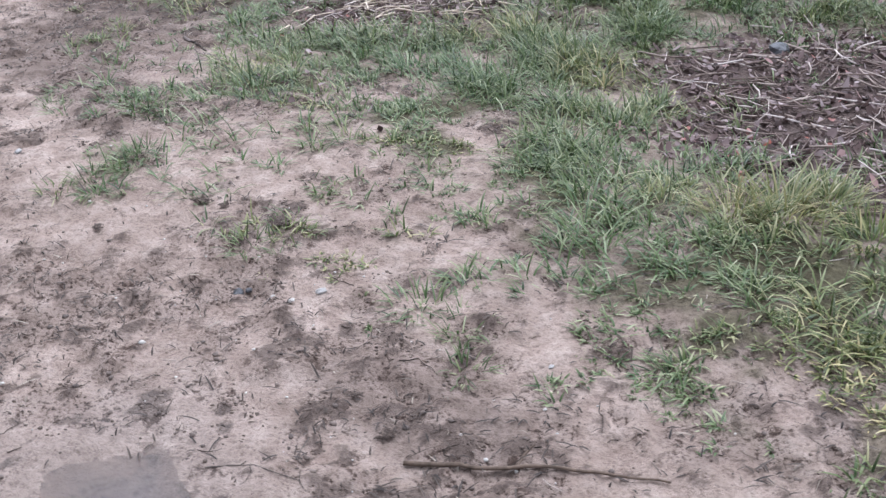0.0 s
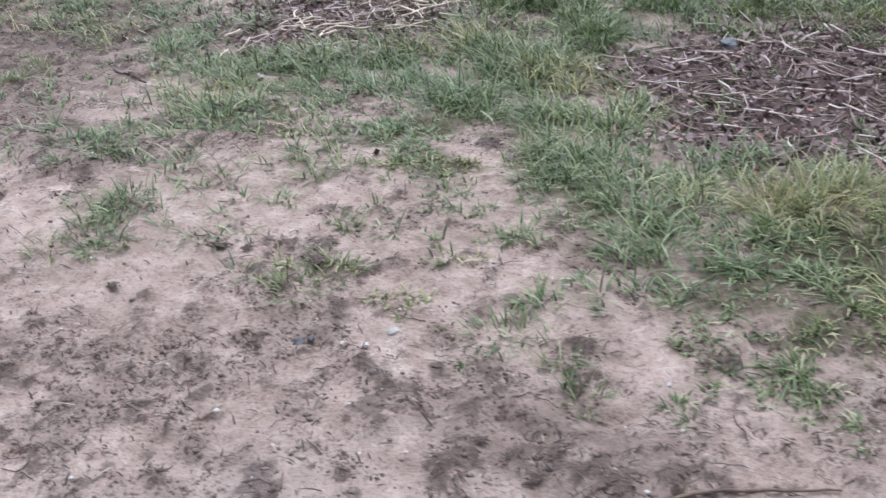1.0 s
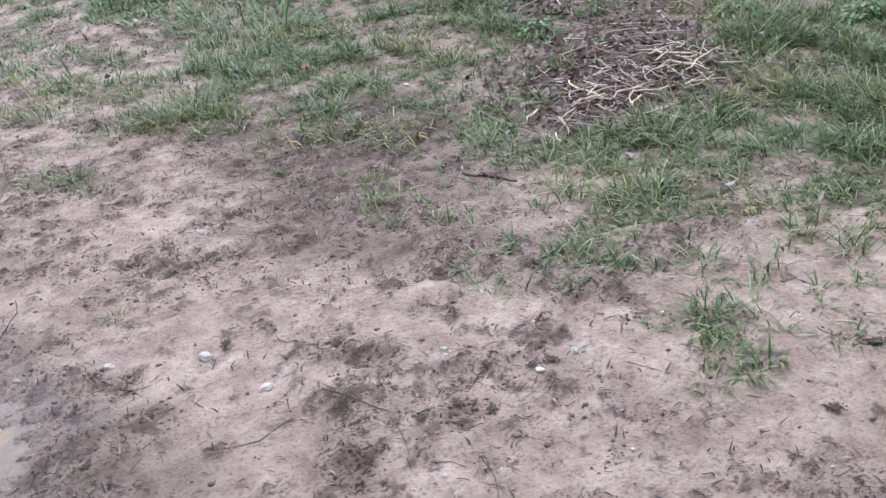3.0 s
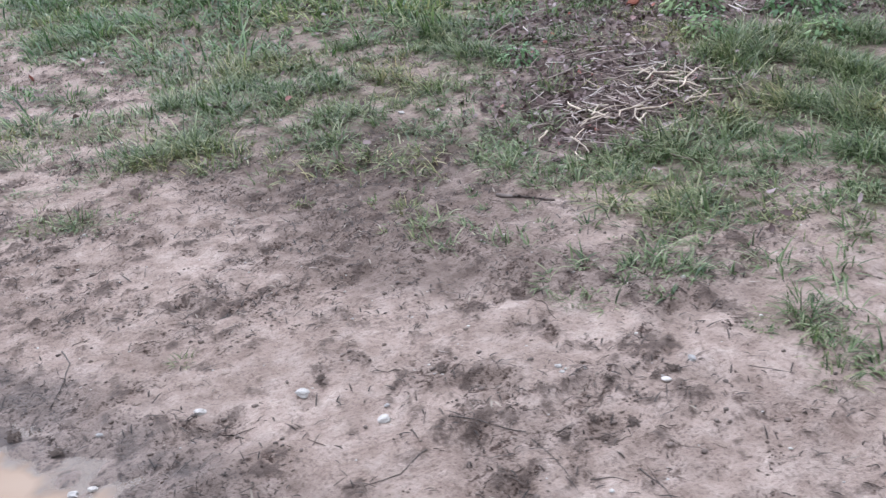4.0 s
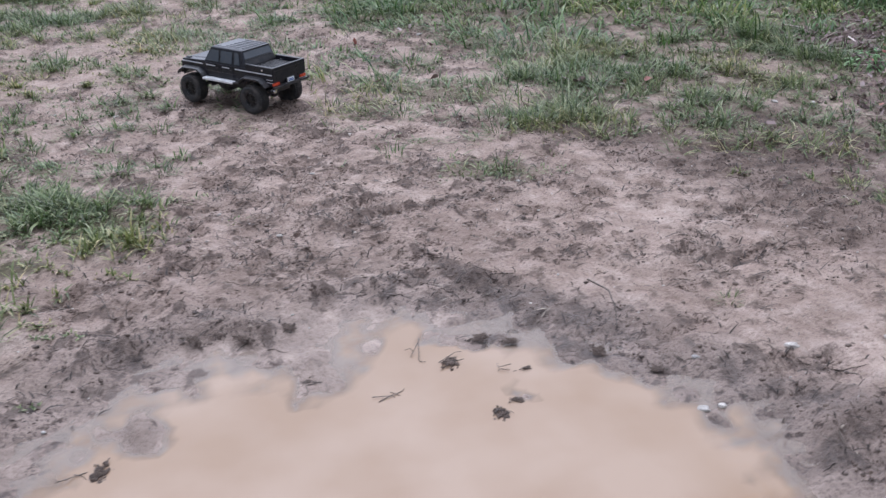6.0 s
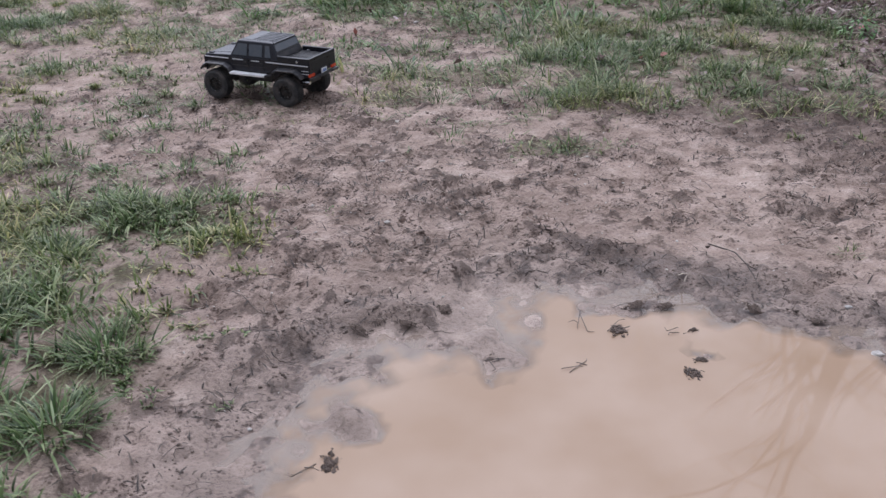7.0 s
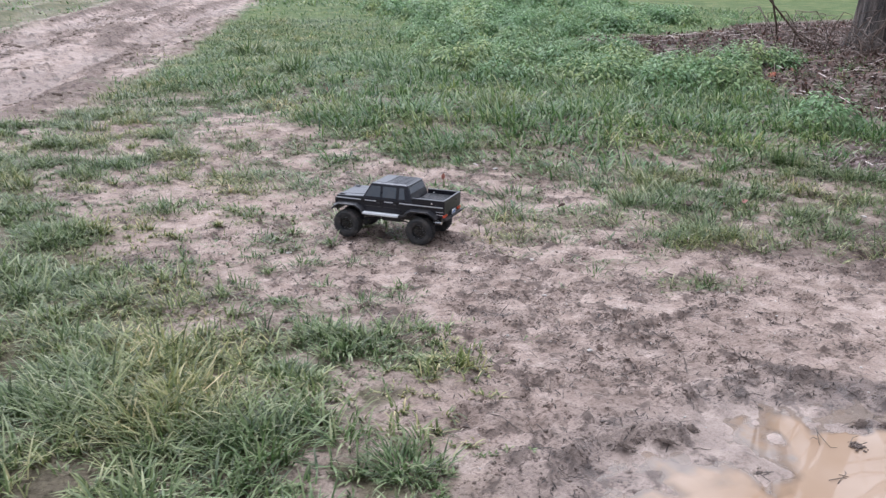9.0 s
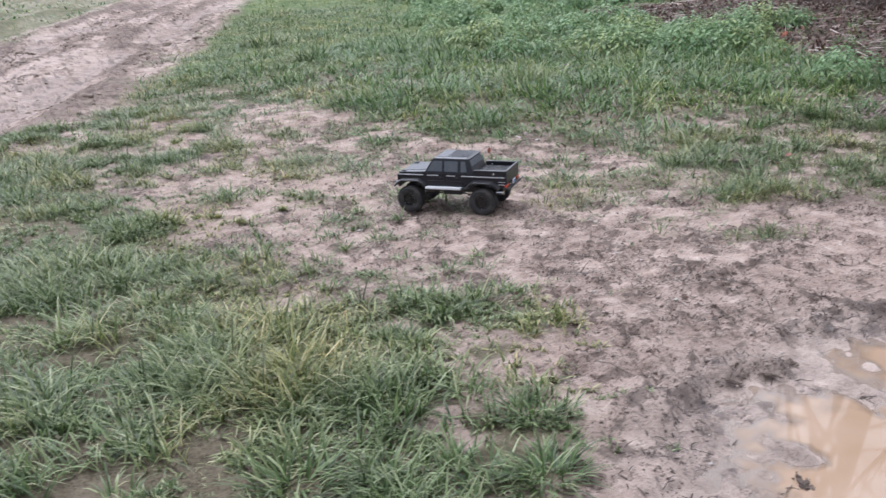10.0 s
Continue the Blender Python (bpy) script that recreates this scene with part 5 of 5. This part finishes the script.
def weed_mesh(name, leaves, reach, size, tall):
    """A rounded clump: leaves on a dome, steeper inside it, drooping towards its rim."""
    verts, tris, tips = [], [], []
    for i in range(leaves):
        turn, r = prng.uniform(0, 6.28), reach * math.sqrt(prng.random())
        dome = tall * (1 - (r / reach) ** 2) * prng.uniform(0.45, 1.1) + 0.015
        p, t = leaf_points((r * math.cos(turn), r * math.sin(turn), dome), turn + prng.gauss(0, 0.8), prng.uniform(0.0, 0.9) - 0.5 * r / reach, size * prng.uniform(0.6, 1.25), size * prng.uniform(0.11, 0.18))
        tris += [tuple(len(verts) + k for k in f) for f in t]
        verts += p
        tips += [0.0] * len(p)
    return tri_mesh(name, verts, tris, WEED, tip=tips)


WEED_KINDS = [weed_mesh("weed", n, r, s, h) for n, r, s, h in ((100, 0.12, 0.056, 0.1), (190, 0.17, 0.064, 0.15), (80, 0.1, 0.05, 0.08), (300, 0.24, 0.07, 0.2))]


def weed(x, y, kind, scale=1.0, label="feathery pale green weed clump growing in the grass"):
    plant = new("weed_plant")
    plant.matrix_basis = pose(x, y, ground_at(x, y), 0, 0, prng.uniform(0, 360)) @ Matrix.Scale(scale, 4)
    foliage = new("foliage", WEED_KINDS[kind])
    foliage.parent = plant
    tagged(foliage, kind="stuff")
    return tagged(plant, label, "weed", "weeds before the tree")


for x, y, kind, scale in ((0.59, 5.09, 1, 0.8), (0.39, 4.71, 2, 1.0), (0.97, 4.79, 1, 0.9), (0.62, 5.45, 2, 1.0), (0.76, 4.4, 0, 0.8), (-0.42, 4.9, 2, 0.8)):
    weed(x, y, kind, scale, "leafy green weed growing among dead leaves")
for x, y, kind, scale in ((2.05, 8.45, 3, 1.0), (2.78, 8.6, 1, 1.2), (3.1, 8.75, 1, 1.0), (1.2, 8.4, 3, 1.0), (1.0, 6.6, 1, 0.9)):
    weed(x, y, kind, scale)
for x, y in ((0.59, 8.84), (0.53, 8.39), (0.81, 8.37), (0.75, 7.95), (1.72, 8.61), (2.03, 8.61), (2.51, 8.80), (2.69, 8.75), (1.29, 7.68), (0.51, 6.16), (0.99, 9.64), (0.68, 9.95), (0.76, 10.58), (0.04, 9.95), (1.31, 8.43), (1.13, 7.84)):
    weed(x, y, 3, prng.uniform(0.85, 1.25))
for i in range(62):
    u, v = prng.random(), prng.random()
    x, y = -0.3 + 2.5 * u + 1.0 * v + prng.gauss(0, 0.25), 8.3 + 0.4 * u + 4.5 * v + prng.gauss(0, 0.25)
    weed(x, y, prng.choice((0, 1, 1, 3)), prng.uniform(0.75, 1.3))
for i in range(75):
    u, v = prng.random(), prng.random()
    weed(1.2 + 4.6 * u + 1.6 * v + prng.gauss(0, 0.3), 12.6 + 5.0 * v + prng.gauss(0, 0.3), prng.choice((1, 3, 3)), prng.uniform(1.0, 1.7))


for i in range(30):
    weed(prng.uniform(1.6, 6.4), prng.uniform(12.2, 14.2), prng.choice((1, 3)), prng.uniform(0.9, 1.5))


# ---- tufts ----
def tuft_mesh(count, spread, length, width, mat):
    k = count
    turn, r = rng.uniform(0, 2 * np.pi, k), spread * np.sqrt(rng.random(k))
    v, t, tip = blades(r * np.cos(turn), r * np.sin(turn), np.zeros(k) - 0.004, turn + rng.normal(0, 0.5, k), length * rng.uniform(0.5, 1.2, k), width * rng.uniform(0.7, 1.3, k), np.clip(rng.normal(0.65, 0.3, k), 0.05, 1.35), rng.uniform(0.5, 1.5, k))
    return tri_mesh("grass_tuft", v, t, mat, tip=tip)


TUFTS = [tuft_mesh(60, 0.06, 0.06, 0.0034, GRASS), tuft_mesh(90, 0.075, 0.07, 0.0036, COARSE_GRASS), tuft_mesh(38, 0.045, 0.05, 0.0032, GRASS), tuft_mesh(150, 0.07, 0.1, 0.0046, COARSE_GRASS), tuft_mesh(190, 0.09, 0.13, 0.0038, DRY_GRASS)]


def tuft(x, y, kind, scale=1.0, label="small green grass tuft growing in bare mud"):
    ob = new("grass_tuft", TUFTS[kind])
    ob.matrix_basis = pose(x, y, ground_at(x, y), 0, 0, prng.uniform(0, 360)) @ Matrix.Scale(scale, 4)
    return tagged(ob, label, "grass tuft", "grass tufts in the mud")


MUD_TUFTS = [(-1.37, 3.64, 1, 0.7), (-0.87, 2.58, 0, 0.9), (-0.93, 2.5, 2, 0.9), (-0.8, 2.75, 0, 0.9), (0.05, 2.15, 0, 1.1), (0.14, 2.1, 0, 0.9),
             (0.17, 1.96, 2, 0.9), (-0.37, 2.33, 0, 0.9), (-0.3, 2.38, 2, 1.0), (-1.23, 3.05, 1, 0.6), (-0.94, 3.06, 1, 0.7), (-1.36, 3.81, 1, 0.6),
             (-0.81, 2.71, 0, 0.9), (-1.02, 3.1, 2, 0.8), (-2.12, 3.3, 2, 0.6)]
PATH_TUFTS = [(-2.06, 4.74, 1, 1.1), (-2.0, 4.68, 1, 1.0), (-2.14, 4.8, 0, 1.0), (-2.27, 4.3, 0, 1.0), (-2.58, 5.01, 0, 1.1), (-2.65, 5.14, 0, 1.0),
              (-3.39, 4.4, 1, 0.8), (-2.58, 4.54, 2, 1.0), (-2.08, 4.67, 1, 0.9), (-2.16, 4.64, 0, 0.9), (-3.28, 5.05, 2, 0.9), (-3.13, 5.14, 2, 0.7),
              (-3.3, 4.62, 0, 0.9), (-3.43, 4.62, 1, 0.8), (-2.42, 4.95, 0, 1.0), (-2.36, 5.35, 1, 1.0), (-2.2, 5.62, 1, 1.1), (-2.62, 5.75, 0, 1.2)]
for x, y, kind, scale in MUD_TUFTS + PATH_TUFTS:
    tuft(x, y, kind, scale)
for x, y, kind, scale in ((-4.02, 3.87, 3, 1.2), (-3.79, 3.63, 3, 0.8), (-3.92, 3.4, 3, 0.9), (-3.8, 3.66, 1, 1.0), (-4.2, 4.05, 3, 1.1), (-4.1, 4.4, 3, 1.0), (-3.85, 4.2, 3, 0.8), (-4.35, 3.7, 3, 1.2), (-4.3, 4.7, 3, 1.0), (-3.95, 4.9, 3, 0.8)):
    tuft(x, y, kind, scale, "large grey-green grass tussock beside the puddle")
for x, y, kind, scale in ((0.85, 2.62, 4, 1.0), (0.95, 2.68, 4, 0.8), (0.72, 2.6, 4, 0.8), (1.02, 2.5, 3, 0.9), (0.35, 3.3, 3, 0.7), (0.2, 3.85, 3, 0.7), (0.62, 4.05, 3, 0.7), (0.55, 3.9, 3, 0.6)):
    tuft(x, y, kind, scale, "dense tussock in the meadow grass")
for x, y, scale in ((-1.42, 10.3, 2.2), (-1.3, 11.9, 2.2)):
    tuft(x, y, 3, scale, "dark green grass tussock in the short meadow grass")
tuft(-1.25, 7.36, 4, 1.5, "yellow-green grass tussock at the edge of the verge")
tuft(-1.12, 7.42, 4, 1.2, "yellow-green grass tussock at the edge of the verge")
for i in range(70):
    x, y = prng.uniform(-4.2, -1.6), prng.uniform(4.3, 8.4)
    c = float(grass_cover(np.array([x]), np.array([y]))[0])
    if 0.02 < c < 0.5:
        tuft(x, y, prng.choice((0, 2, 2)), prng.uniform(0.6, 1.1))

# ---- stones, sticks, leaves ----
def stone_mesh(seed, subdivisions=2):
    srng = random.Random(seed)
    bm = bmesh.new()
    bmesh.ops.create_icosphere(bm, subdivisions=subdivisions, radius=1)
    for v in bm.verts:
        v.co *= 0.75 + 0.5 * noise.noise(v.co * 1.3 + Vector((seed * 7.1, 0, 0))) + 0.3
        v.co.z *= 0.6
    me = bpy.data.meshes.new("stone")
    bm.to_mesh(me)
    bm.free()
    return me


def clod_mesh(seed):
    """A crumbled heap: many rough small lumps in a flat pile."""
    crng = random.Random(seed)
    bm = bmesh.new()
    for k in range(64):
        a, d = crng.uniform(0, 6.28), math.sqrt(crng.random()) * crng.uniform(0.5, 1.1)
        size = crng.uniform(0.06, 0.22) * (1.2 - 0.6 * d)
        lump = bmesh.new()
        bmesh.ops.create_icosphere(lump, subdivisions=2 if size > 0.2 else 1, radius=size)
        for v in lump.verts:
            q = v.co * (1.6 / size) + Vector((seed * 5.3, k * 3.1, 0))
            v.co *= 0.9 + 0.6 * noise.noise(q)
        bmesh.ops.transform(lump, matrix=pose(d * math.cos(a), d * math.sin(a) * 0.8, 0.1 * crng.random() + 0.08 * (1 - d), 0, 0, crng.uniform(0, 360)) @ Matrix.Diagonal((1.3, 0.9, 0.6, 1)), verts=lump.verts)
        joined(bm, lump)
    me = bpy.data.meshes.new("mud_clod")
    bm.to_mesh(me)
    bm.free()
    return me


SHAPES = [stone_mesh(k) for k in range(5)]
for k in range(5):
    SHAPES[k].materials.append(STONE)
DARKS = [stone_mesh(k + 9) for k in range(3)]
for me in DARKS:
    me.materials.append(DARK_STONE)
CLODS = [clod_mesh(k) for k in range(4)]
for me in CLODS:
    me.materials.append(DARK_CLOD)


def lying(name, me, x, y, size, label, category, group):
    ob = new(name, me)
    ob.matrix_basis = pose(x, y, ground_at(x, y) + size * 0.25, prng.uniform(-15, 15), prng.uniform(-15, 15), prng.uniform(0, 360)) @ Matrix.Diagonal((size, size * prng.uniform(0.6, 0.9), size * 0.8, 1))
    return tagged(ob, label, category, group)


for x, y, size in ((-0.17, 2.18, 0.012), (-0.221, 2.136, 0.008), (-0.265, 2.15, 0.006), (-0.348, 2.444, 0.008), (-1.908, 3.02, 0.0155), (-2.122, 3.065, 0.013), (-1.141, 2.694, 0.011), (-1.396, 2.813, 0.0075), (-1.4, 2.79, 0.006),
                   (-1.231, 2.655, 0.011), (-1.071, 4.615, 0.012), (-0.94, 4.56, 0.01), (-2.4, 2.955, 0.013), (-2.36, 2.95, 0.009), (-0.33, 9.04, 0.03), (-3.42, 5.3, 0.01), (-3.04, 3.97, 0.008), (-2.33, 3.1, 0.008), (-1.35, 2.78, 0.006), (0.33, 1.98, 0.006), (-1.785, 2.842, 0.013), (-1.765, 2.88, 0.006)):
    lying("stone", SHAPES[prng.randrange(5)], x, y, size, "pale whitish flint pebble lying on the mud", "stone", "pale pebbles on the mud")
for x, y, size in ((-0.351, 2.172, 0.016), (-0.33, 2.18, 0.01), (1.0, 3.85, 0.04)):
    lying("stone", DARKS[prng.randrange(3)], x, y, size, "dark grey flint half sunk in mud", "stone", "dark flints on the mud")
for x, y, size in ((-0.55, 2.507, 0.03), (-0.488, 2.49, 0.02), (-0.33, 2.42, 0.035), (-1.2, 2.68, 0.022), (-1.24, 2.68, 0.02), (-1.36, 2.58, 0.022), (-1.42, 2.63, 0.018), (-1.33, 2.72, 0.018), (-1.62, 2.93, 0.018), (-1.86, 3.05, 0.02), (-1.5, 2.6, 0.02),
                   (-3.2, 3.48, 0.03), (-3.1, 3.5, 0.026), (-2.72, 3.33, 0.03), (-2.66, 3.3, 0.025), (-2.5, 3.2, 0.025), (-2.42, 3.1, 0.022), (-2.8, 3.28, 0.02), (-2.77, 3.05, 0.02), (-3.3, 3.5, 0.03), (-0.02, 1.86, 0.02), (0.06, 1.76, 0.025), (-0.75, 2.35, 0.025)):
    lying("mud_clod", CLODS[prng.randrange(4)], x, y, size, "dark lumpy clod of trodden mud", "mud clod", "clods of mud")


for x, y, size in ((-2.8, 3.27, 0.036), (-2.77, 3.06, 0.032), (-3.1, 3.28, 0.03), (-3.5, 3.12, 0.04), (-2.66, 3.2, 0.022), (-2.72, 3.1, 0.022)):
    ob = lying("mud_clod", CLODS[prng.randrange(4)], x, y, size, "dark wet clump of mud and roots in the puddle", "mud clod", "clods of mud")
    ob.location.z = WATER - 0.002


def stick(points, thick, label, mat=STICK, lift=0.5):
    fine = []
    for a, b in zip(points, points[1:]):
        for u in (0, 0.25, 0.5, 0.75):
            fine.append([a[k] * (1 - u) + b[k] * u + (prng.gauss(0, thick * 0.35) if u else 0) for k in (0, 1)])
    fine.append(list(points[-1]))
    flat = np.array(fine)
    low = height(flat[:, 0], flat[:, 1])
    low = np.maximum(low, np.convolve(np.pad(low, 2, "edge"), np.ones(5) / 5, "valid"))
    fine = [(q[0], q[1], float(z) + thick * lift) for q, z in zip(fine, low)]
    total = len(fine)
    bm = rod(fine, [thick * (1 - 0.6 * i / total) for i in range(total)], 7)
    me = bpy.data.meshes.new("stick")
    bm.to_mesh(me)
    bm.free()
    me.materials.append(mat)
    me.polygons.foreach_set("use_smooth", np.ones(len(me.polygons), bool))
    return tagged(new("stick", me), label, "stick", "sticks and roots")


stick([(0.1, 1.695), (0.22, 1.70), (0.33, 1.71), (0.45, 1.715), (0.54, 1.708)], 0.0044, "long thin grey-brown branch lying on the mud", STICK, 1.1)
stick([(0.29, 1.705), (0.3, 1.74), (0.315, 1.765)], 0.0025, "short grey twig lying on the mud")
stick([(-2.38, 3.5), (-2.365, 3.42), (-2.39, 3.34), (-2.42, 3.272)], 0.0018, "thin dark curved twig lying on the mud", DARK_TWIG)
stick([(-1.673, 2.767), (-1.612, 2.715), (-1.558, 2.656), (-1.544, 2.557), (-1.548, 2.485)], 0.0013, "long thin dark root lying on the mud", DARK_TWIG)
stick([(-1.417, 2.469), (-1.412, 2.399), (-1.427, 2.315)], 0.0013, "thin dark root lying on the mud", DARK_TWIG)
stick([(-1.746, 2.708), (-1.817, 2.666), (-1.887, 2.669)], 0.0013, "thin dark root lying on the mud", DARK_TWIG)
stick([(-0.23, 1.645), (-0.15, 1.66), (-0.06, 1.63)], 0.0013, "thin dark root lying on the mud", DARK_TWIG)
stick([(-1.09, 3.75), (-1.02, 3.69), (-0.96, 3.62)], 0.007, "short pale weathered stick beside the grass", SHOOT)
stick([(-0.55, 5.3), (-0.47, 5.18), (-0.4, 5.08)], 0.012, "pale weathered stick lying in the grass", SHOOT)
stick([(-0.42, 5.3), (-0.34, 5.2), (-0.2, 5.06)], 0.008, "grey stick lying in long grass")
stick([(3.9, 11.4), (4.02, 11.36), (4.14, 11.3)], 0.022, "pale broken piece of branch on the leaf litter", DRY_STALK)
for i in range(26):
    x, y = prng.uniform(-3.6, 0.8), prng.uniform(1.7, 4.2)
    if float(bare(np.array([x]), np.array([y]))[0]) > 0.6:
        a, b, k = prng.uniform(0, 6.28), prng.gauss(0, 0.8), prng.uniform(0.02, 0.07)
        stick([(x, y), (x + k * math.cos(a), y + k * math.sin(a)), (x + k * math.cos(a) + k * math.cos(a + b), y + k * math.sin(a) + k * math.sin(a + b))], prng.uniform(0.0008, 0.0015), "thin dark curled root lying on the mud", DARK_TWIG)
for x, y in ((-2.8, 3.28), (-2.77, 3.06), (-3.1, 3.27), (-2.7, 3.2), (-2.95, 3.2), (-3.55, 3.12), (-2.86, 3.32)):
    for i in range(3):
        a, k = prng.uniform(0, 6.28), prng.uniform(0.01, 0.026)
        b = a + prng.choice((-1.2, 1.1))
        ob = stick([(x + prng.gauss(0, 0.02), y + prng.gauss(0, 0.02)), (x + k * math.cos(a), y + k * math.sin(a)), (x + k * math.cos(a) + 0.6 * k * math.cos(b), y + k * math.sin(a) + 0.6 * k * math.sin(b))], 0.0009, "dark twig poking out of the puddle", DARK_TWIG)
        ob.location.z = WATER - ground_at(x, y) + 0.004
for i in range(40):
    x, y = (-0.1 + prng.gauss(0, 0.1), 4.3 + prng.gauss(0, 0.08)) if i % 2 else (-0.45 + prng.gauss(0, 0.12), 4.08 + prng.gauss(0, 0.08))
    a, k = prng.uniform(0, 6.28), prng.uniform(0.05, 0.12)
    b = a + prng.gauss(0, 0.5)
    ob = stick([(x, y), (x + k * math.cos(a), y + k * math.sin(a)), (x + k * math.cos(a) + 0.5 * k * math.cos(b), y + k * math.sin(a) + 0.5 * k * math.sin(b))], prng.uniform(0.0018, 0.0044), "dry pale broken stalk on dead leaves", DRY_STALK)
    ob.name, ob["category"], ob["group"] = "dry_stalk", "stalk", "dry stalks on the leaf heap"
    ob.location.z = 0.028


# ---- broken brick in the leaf litter ----
BRICK = plain_material("weathered red brick", (0.2, 0.062, 0.04), (0.36, 0.13, 0.085), 30, 0.85, relief=0.6, depth=0.004)
BITS = [stone_mesh(k + 20) for k in range(3)]
for me in BITS:
    me.materials.append(BRICK)
for x, y, size in ((1.44, 5.78, 0.05), (1.6, 5.73, 0.045), (1.62, 5.9, 0.04), (0.43, 5.36, 0.035), (2.17, 8.11, 0.06), (1.34, 7.41, 0.04), (1.5, 5.88, 0.035)):
    lying("brick_fragment", BITS[prng.randrange(3)], x, y, size, "broken piece of red brick among dead leaves", "brick piece", "brick pieces in the leaf litter")
